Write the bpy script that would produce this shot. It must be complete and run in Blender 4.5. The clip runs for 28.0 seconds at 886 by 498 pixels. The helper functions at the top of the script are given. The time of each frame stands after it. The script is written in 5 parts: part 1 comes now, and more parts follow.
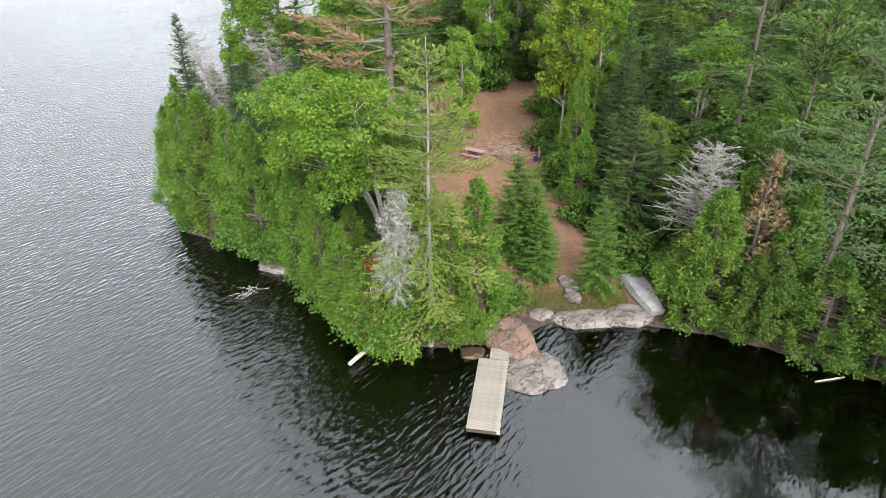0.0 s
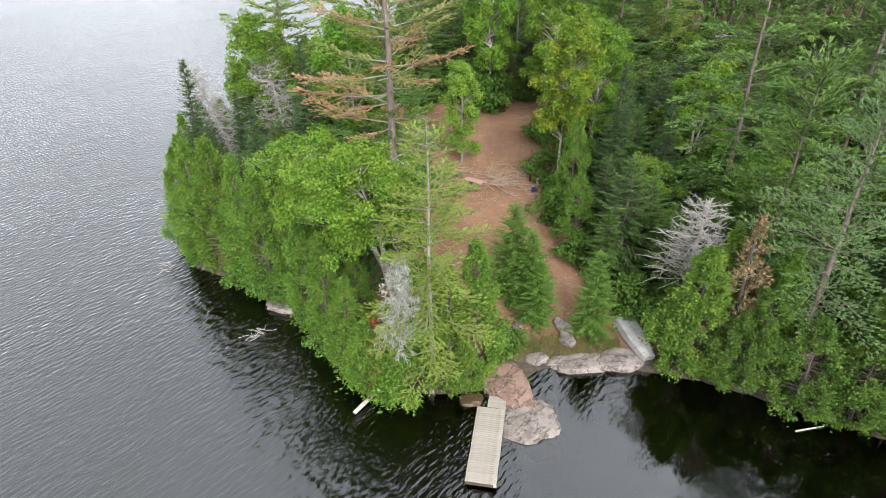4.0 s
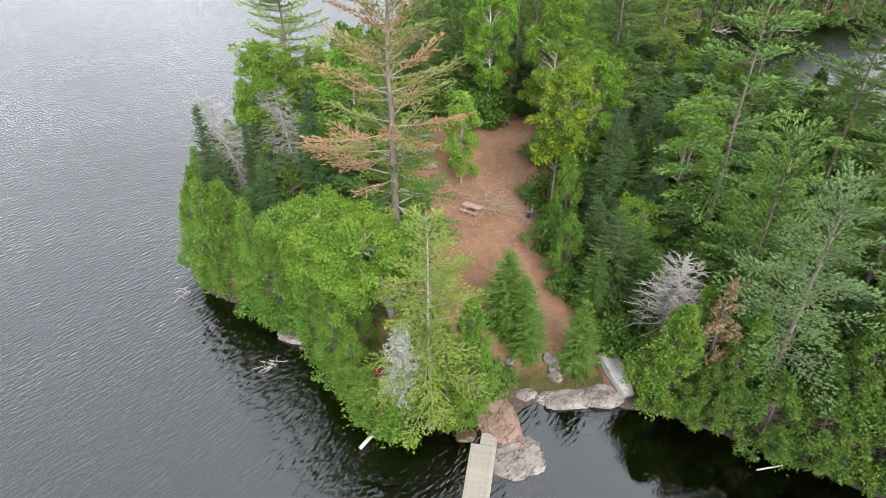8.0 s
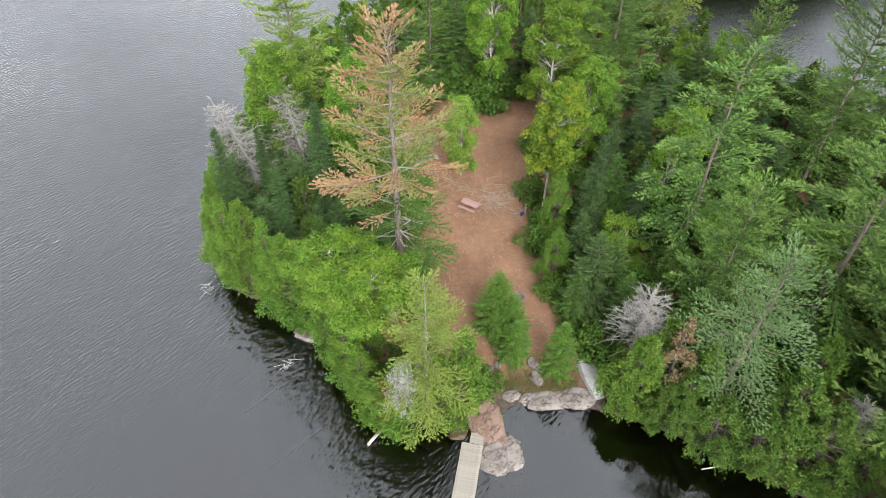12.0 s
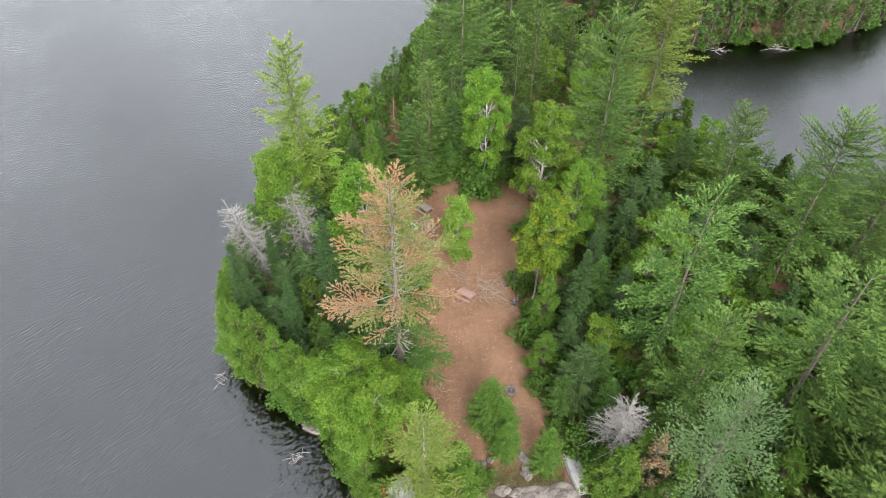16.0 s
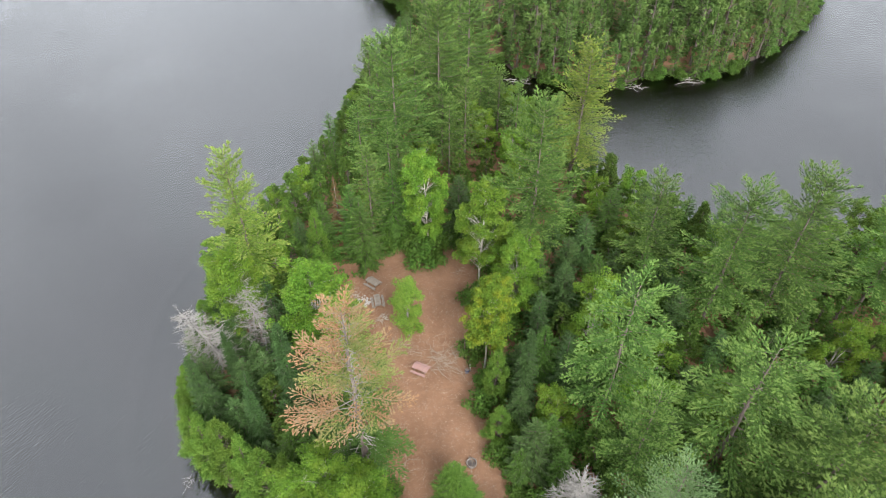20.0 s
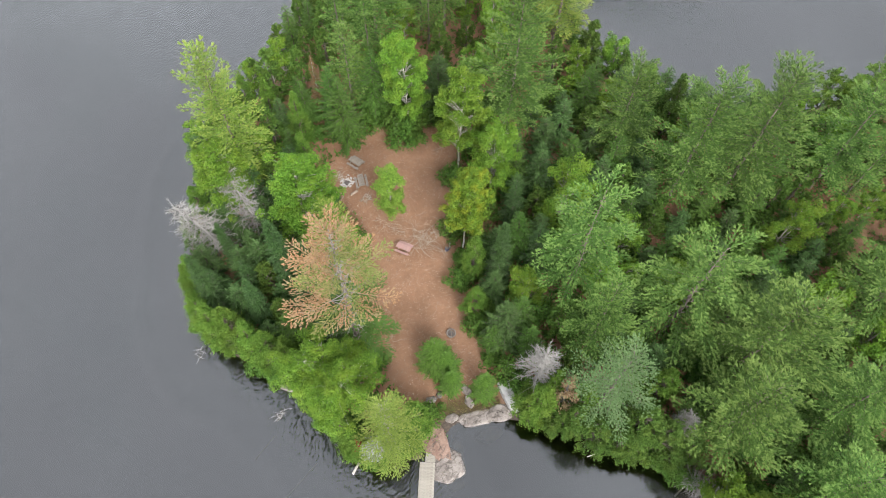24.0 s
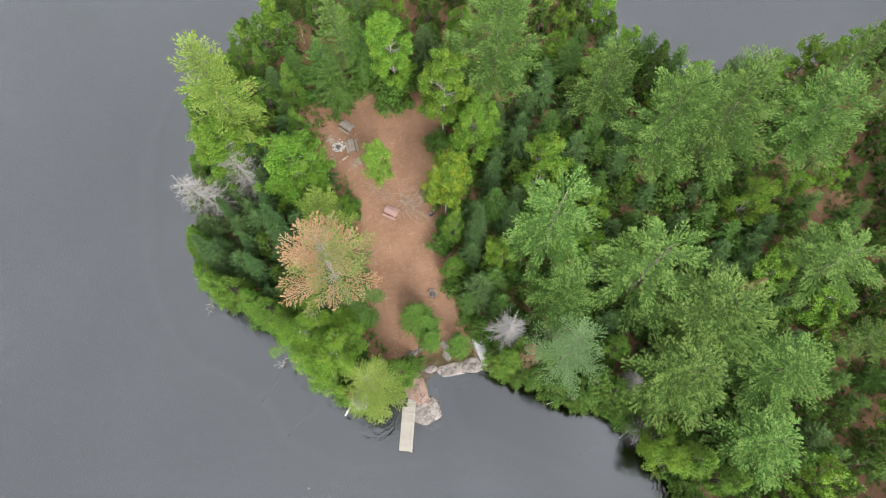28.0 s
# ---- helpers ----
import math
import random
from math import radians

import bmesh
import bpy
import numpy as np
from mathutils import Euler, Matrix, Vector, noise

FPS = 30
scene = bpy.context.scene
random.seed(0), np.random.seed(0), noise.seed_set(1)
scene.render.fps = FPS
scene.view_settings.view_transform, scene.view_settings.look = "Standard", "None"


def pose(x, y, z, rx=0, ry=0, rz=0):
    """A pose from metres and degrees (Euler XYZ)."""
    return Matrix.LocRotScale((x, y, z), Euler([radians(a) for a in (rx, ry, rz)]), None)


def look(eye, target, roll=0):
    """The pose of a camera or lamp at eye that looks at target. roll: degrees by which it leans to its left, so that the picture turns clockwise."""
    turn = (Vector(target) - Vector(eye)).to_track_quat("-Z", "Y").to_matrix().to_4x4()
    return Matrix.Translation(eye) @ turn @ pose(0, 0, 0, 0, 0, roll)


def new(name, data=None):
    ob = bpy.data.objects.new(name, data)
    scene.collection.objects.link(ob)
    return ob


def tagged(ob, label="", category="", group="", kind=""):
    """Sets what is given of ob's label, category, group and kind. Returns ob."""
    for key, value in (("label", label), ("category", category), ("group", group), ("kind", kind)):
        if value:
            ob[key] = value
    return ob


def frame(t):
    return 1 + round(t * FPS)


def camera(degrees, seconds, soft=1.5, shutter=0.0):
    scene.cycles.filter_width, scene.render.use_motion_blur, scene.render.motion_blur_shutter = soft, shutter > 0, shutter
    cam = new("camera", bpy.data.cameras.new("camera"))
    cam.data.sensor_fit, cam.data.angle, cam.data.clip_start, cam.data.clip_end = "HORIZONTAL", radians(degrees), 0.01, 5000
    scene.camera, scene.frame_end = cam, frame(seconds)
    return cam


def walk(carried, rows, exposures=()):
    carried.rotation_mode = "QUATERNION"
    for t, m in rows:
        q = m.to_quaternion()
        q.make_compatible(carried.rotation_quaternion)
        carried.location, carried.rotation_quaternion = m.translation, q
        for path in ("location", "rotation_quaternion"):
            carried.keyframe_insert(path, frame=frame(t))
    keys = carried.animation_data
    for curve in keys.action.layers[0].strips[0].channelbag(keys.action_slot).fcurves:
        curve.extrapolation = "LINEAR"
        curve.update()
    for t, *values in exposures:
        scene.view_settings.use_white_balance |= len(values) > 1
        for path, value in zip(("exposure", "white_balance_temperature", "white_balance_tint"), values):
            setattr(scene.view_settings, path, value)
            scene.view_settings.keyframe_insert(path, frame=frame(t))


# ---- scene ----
cam = camera(70.32, 28.0, soft=0.8)
ROWS = [
    (0.0, -4.064, -28.317, 22.655, 59.877, 0.331, -0.750),
    (0.5, -4.028, -28.235, 22.949, 59.921, 0.320, -0.721),
    (1.0, -4.009, -28.162, 23.307, 60.010, 0.345, -0.754),
    (1.5, -4.028, -28.093, 23.767, 60.204, 0.362, -0.829),
    (2.0, -4.051, -28.039, 24.312, 60.314, 0.471, -0.787),
    (2.5, -4.040, -27.970, 24.931, 60.364, 0.420, -0.727),
    (4.5, -3.917, -27.452, 27.744, 56.475, 0.429, -0.665),
    (5.0, -3.869, -27.365, 28.391, 54.553, 0.416, -0.651),
    (5.5, -3.857, -27.354, 28.997, 53.569, 0.350, -0.543),
    (6.0, -3.879, -27.292, 29.622, 53.728, 0.284, -0.483),
    (6.5, -3.883, -27.232, 30.389, 53.909, 0.204, -0.420),
    (7.0, -3.853, -27.205, 31.332, 54.176, 0.203, -0.374),
    (7.5, -3.813, -27.126, 32.393, 54.311, 0.165, -0.369),
    (8.0, -3.769, -27.011, 33.557, 54.435, 0.091, -0.345),
    (8.5, -3.722, -26.925, 34.827, 54.565, 0.034, -0.292),
    (9.0, -3.658, -26.855, 36.160, 52.728, -0.016, -0.165),
    (9.5, -3.567, -26.756, 37.473, 49.936, -0.070, -0.034),
    (10.0, -3.450, -26.570, 38.731, 47.190, -0.085, 0.086),
    (10.5, -3.335, -26.284, 39.928, 45.338, -0.073, 0.131),
    (11.0, -3.267, -25.958, 41.117, 45.390, -0.189, 0.272),
    (11.5, -3.242, -25.599, 42.361, 45.464, -0.190, 0.361),
    (12.0, -3.254, -25.237, 43.627, 45.517, -0.171, 0.442),
    (12.5, -3.279, -24.902, 44.848, 45.677, -0.232, 0.521),
    (14.5, -3.330, -23.644, 49.418, 45.959, -0.420, 0.543),
    (15.0, -3.281, -23.278, 50.492, 46.021, -0.378, 0.469),
    (15.5, -3.208, -22.888, 51.621, 46.079, -0.383, 0.431),
    (16.0, -3.133, -22.490, 52.838, 46.217, -0.273, 0.428),
    (16.5, -3.100, -22.066, 54.064, 46.290, -0.319, 0.732),
    (17.0, -3.109, -21.615, 55.217, 46.370, -0.292, 1.575),
    (17.5, -3.107, -21.162, 56.308, 46.460, -0.323, 3.079),
    (18.0, -3.077, -20.746, 57.349, 46.553, -0.397, 3.322),
    (18.5, -3.058, -20.383, 58.310, 46.629, -0.276, 2.301),
    (19.0, -2.994, -19.987, 59.200, 46.678, -0.160, 0.563),
    (19.5, -2.936, -19.581, 60.037, 46.637, 0.091, -3.265),
    (20.0, -2.870, -19.200, 60.809, 46.621, 0.221, -6.548),
    (20.5, -2.824, -18.947, 61.531, 45.535, 0.303, -7.332),
    (21.0, -2.731, -18.649, 62.271, 40.089, 0.294, -7.597),
    (21.5, -2.623, -18.284, 63.097, 34.516, 0.135, -7.715),
    (23.5, -2.036, -16.313, 67.025, 33.515, -0.322, -7.944),
    (24.0, -1.844, -15.792, 68.197, 30.270, -0.376, -7.908),
    (24.5, -1.597, -15.185, 69.424, 26.010, -0.417, -7.758),
    (25.0, -1.287, -14.506, 70.677, 25.469, -0.435, -7.555),
    (25.5, -0.902, -13.785, 71.975, 25.423, -0.388, -7.417),
    (26.0, -0.431, -13.053, 73.335, 25.393, -0.284, -7.256),
    (26.5, 0.123, -12.316, 74.729, 25.095, -0.216, -7.192),
    (27.0, 0.742, -11.566, 76.109, 22.120, -0.136, -7.124),
    (27.5, 1.397, -10.791, 77.465, 19.755, -0.054, -7.086),
    (28.0, 2.062, -10.011, 78.829, 19.659, -0.007, -6.922),
]
walk(cam, [(t, pose(*p)) for t, *p in ROWS], exposures=((0.0, 1.78), (16.0, 1.8), (22.0, 1.84), (28.0, 1.92)))

# ---- world and sun: bright overcast ----
world = bpy.data.worlds.new("overcast_sky")
scene.world = world
world.use_nodes = True
wt = world.node_tree
wt.nodes.clear()
w_out = wt.nodes.new("ShaderNodeOutputWorld")
w_bg = wt.nodes.new("ShaderNodeBackground")
w_sky = wt.nodes.new("ShaderNodeTexSky")
w_sky.sky_type = "NISHITA"
w_sky.sun_disc = False
w_sky.sun_elevation = radians(38)
w_sky.sun_rotation = radians(166)
w_sky.air_density = 1.0
w_sky.dust_density = 4.0
w_hs = wt.nodes.new("ShaderNodeHueSaturation")
w_hs.inputs["Saturation"].default_value = 0.22
wt.links.new(w_sky.outputs[0], w_hs.inputs["Color"])
w_mix = wt.nodes.new("ShaderNodeMix")
w_mix.data_type = "RGBA"
w_mix.inputs[0].default_value = 0.65
w_mix.inputs[7].default_value = (4.25, 4.4, 4.6, 1)
wt.links.new(w_hs.outputs[0], w_mix.inputs[6])
w_tc = wt.nodes.new("ShaderNodeTexCoord")
w_cloud = wt.nodes.new("ShaderNodeTexNoise")
w_cloud.inputs["Scale"].default_value, w_cloud.inputs["Detail"].default_value = 2.2, 4
w_thick = wt.nodes.new("ShaderNodeMapRange")
for k, v in ((1, 0.3), (2, 0.7), (3, 0.68), (4, 1.22)):
    w_thick.inputs[k].default_value = v
w_mul = wt.nodes.new("ShaderNodeVectorMath")
w_mul.operation = "SCALE"
wt.links.new(w_tc.outputs["Generated"], w_cloud.inputs["Vector"])
wt.links.new(w_cloud.outputs[0], w_thick.inputs[0])
wt.links.new(w_mix.outputs[2], w_mul.inputs[0])
wt.links.new(w_thick.outputs[0], w_mul.inputs["Scale"])
wt.links.new(w_mul.outputs[0], w_bg.inputs["Color"])
w_bg.inputs["Strength"].default_value = 0.15
wt.links.new(w_bg.outputs[0], w_out.inputs[0])
sun_data = bpy.data.lights.new("sun", "SUN")
sun_data.energy, sun_data.angle, sun_data.color = 1.15, radians(26), (1.0, 0.98, 0.94)
sun = new("sun", sun_data)
sun.matrix_world = look((15, -62, 50), (0, 0, 0))


# ---- materials ----
ALBEDO = 0.62  # one scale for all base colours below


def nodes_of(name):
    m = bpy.data.materials.new(name)
    m.use_nodes = True
    t = m.node_tree
    t.nodes.clear()
    return m, t


def link(t, a, b):
    t.links.new(a, b)


def mixed(t, fac, a, b):
    n = t.nodes.new("ShaderNodeMix")
    n.data_type = "RGBA"
    for k, v in ((0, fac), (6, a), (7, b)):
        if isinstance(v, (int, float)):
            n.inputs[k].default_value = v
        elif isinstance(v, tuple):
            n.inputs[k].default_value = (*[ALBEDO * c for c in v], 1)
        else:
            link(t, v, n.inputs[k])
    return n.outputs[2]


def noise_of(t, scale, detail=4, rough=0.55, coord="Object", stretch=None):
    tc = t.nodes.new("ShaderNodeTexCoord")
    n = t.nodes.new("ShaderNodeTexNoise")
    n.inputs["Scale"].default_value, n.inputs["Detail"].default_value, n.inputs["Roughness"].default_value = scale, detail, rough
    src = tc.outputs[coord]
    if stretch:
        mp = t.nodes.new("ShaderNodeMapping")
        mp.vector_type = "TEXTURE"
        mp.inputs["Scale"].default_value = [1 / k for k in stretch[:3]]
        if len(stretch) > 3:
            mp.inputs["Rotation"].default_value = (0, 0, radians(stretch[3]))
        link(t, src, mp.inputs[0])
        src = mp.outputs[0]
    link(t, src, n.inputs["Vector"])
    return n.outputs[0]


def ramped(t, fac, lo, hi):
    n = t.nodes.new("ShaderNodeMapRange")
    n.inputs[1].default_value, n.inputs[2].default_value = lo, hi
    link(t, fac, n.inputs[0])
    return n.outputs[0]


def bumped(t, height, strength, dist=0.02):
    n = t.nodes.new("ShaderNodeBump")
    n.inputs["Strength"].default_value, n.inputs["Distance"].default_value = strength, dist
    link(t, height, n.inputs["Height"])
    return n.outputs[0]


def surface(name, a, b, scale, rough=0.85, c=None, scale2=0.0, bump=0.4, dist=0.02, metal=0.0, stretch=None, varied=0.0, coord="Object"):
    """Two colours mixed by noise, a third at a second scale, with fine relief."""
    m, t = nodes_of(name)
    p = t.nodes.new("ShaderNodeBsdfPrincipled")
    o = t.nodes.new("ShaderNodeOutputMaterial")
    n1 = noise_of(t, scale, 6, 0.6, coord, stretch)
    col = mixed(t, ramped(t, n1, 0.32, 0.68), a, b)
    if c:
        n2 = noise_of(t, scale2, 5, 0.65, coord, stretch)
        col = mixed(t, ramped(t, n2, 0.5, 0.66), col, c)
    if varied:
        oi = t.nodes.new("ShaderNodeObjectInfo")
        hs = t.nodes.new("ShaderNodeHueSaturation")
        link(t, ramped2(t, oi.outputs["Random"], 1 - varied, 1 + varied), hs.inputs["Value"])
        link(t, col, hs.inputs["Color"])
        col = hs.outputs[0]
    link(t, col, p.inputs["Base Color"])
    p.inputs["Roughness"].default_value, p.inputs["Metallic"].default_value = rough, metal
    n3 = noise_of(t, scale * 4, 6, 0.7, coord, stretch)
    link(t, bumped(t, n3, bump, dist), p.inputs["Normal"])
    link(t, p.outputs[0], o.inputs[0])
    return m


def ramped2(t, fac, lo, hi):
    n = t.nodes.new("ShaderNodeMapRange")
    n.inputs[3].default_value, n.inputs[4].default_value = lo, hi
    link(t, fac, n.inputs[0])
    return n.outputs[0]


def foliage(name, a, b, c, trans=0.25, rough=0.55, patch=0.9, vary=(0.66, 1.22)):
    """Leaf or needle colours: a to b from leaf to leaf, c in patches through the crown, tree to tree a little apart."""
    if a[1] > a[0] * 1.2:
        a, b, c = [(0.91 * r, 1.0 * g, 1.02 * bl) for r, g, bl in (a, b, c)]
    m, t = nodes_of(name)
    o = t.nodes.new("ShaderNodeOutputMaterial")
    g = t.nodes.new("ShaderNodeNewGeometry")
    col = mixed(t, g.outputs["Random Per Island"], tuple(vary[0] * k for k in a), tuple(vary[1] * k for k in b))
    n = noise_of(t, patch, 3, 0.6)
    col = mixed(t, ramped(t, n, 0.46, 0.66), col, c)
    oi = t.nodes.new("ShaderNodeObjectInfo")
    hs = t.nodes.new("ShaderNodeHueSaturation")
    link(t, ramped2(t, oi.outputs["Random"], 0.88, 1.12), hs.inputs["Value"])
    link(t, ramped2(t, oi.outputs["Random"], 0.487, 0.503), hs.inputs["Hue"])
    hs.inputs["Saturation"].default_value = 1.0
    link(t, col, hs.inputs["Color"])
    col = hs.outputs[0]
    p = t.nodes.new("ShaderNodeBsdfPrincipled")
    p.inputs["Roughness"].default_value = rough
    p.inputs["Specular IOR Level"].default_value = 0.1
    link(t, col, p.inputs["Base Color"])
    tr = t.nodes.new("ShaderNodeBsdfTranslucent")
    link(t, col, tr.inputs[0])
    mx = t.nodes.new("ShaderNodeMixShader")
    mx.inputs[0].default_value = trans
    link(t, p.outputs[0], mx.inputs[1])
    link(t, tr.outputs[0], mx.inputs[2])
    link(t, mx.outputs[0], o.inputs[0])
    return m


# Inner needles darker, tips paler: fresh growth, plus crown shade put into the colours.
F_PINE = foliage("pine_needles", (0.08, 0.165, 0.032), (0.14, 0.245, 0.052), (0.13, 0.23, 0.048), 0.10, vary=(0.78, 1.14))
F_PINE_TIP = foliage("fresh_lit_pine_tips", (0.175, 0.305, 0.062), (0.275, 0.40, 0.10), (0.26, 0.375, 0.092), 0.16, vary=(0.8, 1.1))
# Pale yellow-green needles; the channel pine's sunlight is put into this colour too.
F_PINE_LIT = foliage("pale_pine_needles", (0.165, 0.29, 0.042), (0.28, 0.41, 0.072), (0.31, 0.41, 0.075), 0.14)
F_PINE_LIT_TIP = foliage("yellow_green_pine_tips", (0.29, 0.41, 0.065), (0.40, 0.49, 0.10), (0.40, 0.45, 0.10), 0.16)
F_LARCH = foliage("sparse_pale_green_needles", (0.23, 0.35, 0.06), (0.37, 0.48, 0.10), (0.39, 0.46, 0.11), 0.16)
F_GREY = foliage("grey_green_needles", (0.145, 0.235, 0.085), (0.24, 0.345, 0.135), (0.275, 0.365, 0.155), 0.14, vary=(0.8, 1.12))
F_RUST = foliage("dying_pine_needles", (0.50, 0.28, 0.135), (0.64, 0.41, 0.225), (0.53, 0.42, 0.23), 0.2)
F_OLIVE = foliage("yellowing_pine_needles", (0.24, 0.31, 0.075), (0.40, 0.42, 0.13), (0.48, 0.40, 0.16), 0.2)
F_BROWN = foliage("dead_brown_needles", (0.20, 0.11, 0.05), (0.32, 0.20, 0.09), (0.24, 0.21, 0.09), 0.2)
F_TAN = foliage("tan_dead_sprays", (0.30, 0.19, 0.10), (0.44, 0.33, 0.19), (0.34, 0.29, 0.15), 0.2)
F_RED = foliage("rust_red_needles", (0.26, 0.06, 0.025), (0.36, 0.11, 0.05), (0.24, 0.09, 0.04), 0.2)
F_SPRUCE = foliage("spruce_needles", (0.05, 0.105, 0.03), (0.10, 0.18, 0.05), (0.09, 0.15, 0.055), 0.15)
F_FIR = foliage("fir_needles", (0.065, 0.145, 0.025), (0.135, 0.25, 0.045), (0.115, 0.205, 0.045), 0.12)
F_YOUNG = foliage("young_fir_needles", (0.095, 0.205, 0.032), (0.175, 0.32, 0.052), (0.15, 0.27, 0.05), 0.14)
F_FAR = foliage("far_conifer_sprays", (0.075, 0.15, 0.036), (0.155, 0.25, 0.06), (0.20, 0.29, 0.075), 0.14, 0.55, 0.35)
F_SAP = foliage("young_leaves", (0.18, 0.34, 0.045), (0.30, 0.47, 0.07), (0.34, 0.47, 0.08), 0.28, 0.45)
F_BLUE = foliage("blue_green_fir_needles", (0.075, 0.14, 0.042), (0.135, 0.225, 0.07), (0.10, 0.18, 0.045), 0.12)
F_CEDAR = foliage("cedar_sprays", (0.105, 0.21, 0.032), (0.19, 0.325, 0.05), (0.24, 0.355, 0.058), 0.22, 0.55, 0.6, (0.78, 1.15))
F_WOOD = foliage("dark_cedar_sprays", (0.07, 0.14, 0.025), (0.13, 0.22, 0.04), (0.17, 0.245, 0.046), 0.16, vary=(0.76, 1.15))
F_BIRCH = foliage("birch_leaves", (0.115, 0.245, 0.028), (0.21, 0.37, 0.045), (0.275, 0.405, 0.05), 0.28, 0.42, 0.7, (0.76, 1.16))
F_YELLOW = foliage("yellowing_birch_leaves", (0.12, 0.245, 0.028), (0.22, 0.35, 0.04), (0.36, 0.41, 0.04), 0.3, 0.45)
F_SHRUB = foliage("shrub_leaves", (0.08, 0.17, 0.03), (0.15, 0.27, 0.045), (0.14, 0.23, 0.045), 0.26, 0.45)
F_GRASS = foliage("shore_grass", (0.20, 0.22, 0.06), (0.32, 0.28, 0.10), (0.16, 0.24, 0.05), 0.3)
F_LICHEN = foliage("grey_lichen", (0.36, 0.40, 0.33), (0.52, 0.55, 0.47), (0.44, 0.47, 0.40), 0.2, 0.9)
F_LITTER = foliage("dry_leaf_litter", (0.60, 0.46, 0.34), (0.36, 0.20, 0.12), (0.66, 0.54, 0.42), 0.15, 0.8)
BARK_PINE = surface("grey_brown_pine_bark", (0.16, 0.12, 0.10), (0.28, 0.23, 0.20), 3.0, 0.9, bump=0.8, stretch=(3, 3, 0.6))
BARK_BIRCH = surface("white_birch_bark", (0.62, 0.58, 0.52), (0.78, 0.75, 0.70), 2.0, 0.7, (0.10, 0.08, 0.07), 3.0, stretch=(1, 1, 3))
BARK_DARK = surface("dark_conifer_bark", (0.10, 0.075, 0.06), (0.18, 0.15, 0.13), 4.0, 0.95, stretch=(3, 3, 0.6))
BARK_DEAD = surface("silver_dead_wood", (0.36, 0.33, 0.30), (0.54, 0.51, 0.47), 3.0, 0.85, stretch=(3, 3, 0.7))
BARK_ASH = surface("ash_grey_dead_wood", (0.32, 0.30, 0.28), (0.46, 0.44, 0.41), 3.0, 0.9, stretch=(3, 3, 0.7))
BARK_GREY = surface("grey_bare_limbs", (0.30, 0.27, 0.24), (0.44, 0.41, 0.37), 3.0, 0.9, stretch=(2, 2, 1))


def granite(name, a, b, dark, rust):
    """Granite: broad pale and grey patches, speckled grain, rusty stains, dark splits along the grain."""
    m, t = nodes_of(name)
    o = t.nodes.new("ShaderNodeOutputMaterial")
    p = t.nodes.new("ShaderNodeBsdfPrincipled")
    n1, n2, n3 = noise_of(t, 1.6, 6, 0.7), noise_of(t, 4.0, 5, 0.7), noise_of(t, 26, 3, 0.7)
    col = mixed(t, ramped(t, n1, 0.42, 0.58), a, b)
    col = mixed(t, ramped(t, n3, 0.52, 0.75), col, dark)
    col = mixed(t, ramped(t, n2, 0.58, 0.68), col, rust)
    n4 = noise_of(t, 1.1, 4, 0.6, "Object", (0.6, 1.7, 1, 25))
    far = t.nodes.new("ShaderNodeMath")
    far.operation = "SUBTRACT"
    far.inputs[1].default_value = 0.5
    link(t, n4, far.inputs[0])
    off = t.nodes.new("ShaderNodeMath")
    off.operation = "ABSOLUTE"
    link(t, far.outputs[0], off.inputs[0])
    split = ramped(t, off.outputs[0], 0.024, 0.0)
    col = mixed(t, split, col, (0.15, 0.125, 0.11))
    link(t, col, p.inputs["Base Color"])
    p.inputs["Roughness"].default_value = 0.85
    add = t.nodes.new("ShaderNodeMath")
    add.operation = "MULTIPLY_ADD"
    add.inputs[1].default_value = 0.5
    link(t, n2, add.inputs[0])
    link(t, ramped(t, off.outputs[0], 0.0, 0.02), add.inputs[2])
    link(t, bumped(t, add.outputs[0], 0.9, 0.07), p.inputs["Normal"])
    link(t, p.outputs[0], o.inputs[0])
    return m


ROCK = granite("pinkish_grey_granite", (0.22, 0.185, 0.165), (0.38, 0.335, 0.305), (0.15, 0.125, 0.11), (0.29, 0.225, 0.185))
ROCK_RED = granite("red_brown_granite", (0.25, 0.15, 0.11), (0.38, 0.25, 0.195), (0.17, 0.10, 0.075), (0.46, 0.37, 0.31))
ROCK_WET = surface("wet_brown_rock", (0.07, 0.05, 0.025), (0.15, 0.10, 0.05), 1.4, 0.5, bump=0.6, dist=0.04)
PLANK = surface("weathered_deck_boards", (0.36, 0.325, 0.275), (0.49, 0.45, 0.39), 1.6, 0.85, (0.31, 0.27, 0.22), 2.5, stretch=(1.2, 9, 4), varied=0.07)
PLANK_RED = surface("faded_red_boards", (0.43, 0.235, 0.21), (0.54, 0.335, 0.305), 2.0, 0.8, (0.40, 0.27, 0.24), 3.0, stretch=(1.2, 9, 4), varied=0.1)
PLANK_GREY = surface("weathered_grey_boards", (0.30, 0.25, 0.21), (0.46, 0.40, 0.34), 2.0, 0.9, (0.22, 0.19, 0.15), 3.0, stretch=(1.2, 9, 4), varied=0.12)
TIMBER = surface("dark_wet_timber", (0.06, 0.045, 0.03), (0.11, 0.085, 0.06), 3.0, 0.8)
ALU = surface("dull_aluminium", (0.50, 0.49, 0.48), (0.66, 0.65, 0.64), 1.5, 0.5, (0.40, 0.37, 0.33), 2.6, bump=0.15, metal=0.25)
STEEL = surface("rusty_grey_steel", (0.26, 0.23, 0.21), (0.44, 0.41, 0.38), 4.0, 0.7, (0.17, 0.09, 0.05), 5.0, metal=0.3)
ASH = surface("wood_ash", (0.07, 0.06, 0.055), (0.24, 0.21, 0.19), 4.0, 0.95)
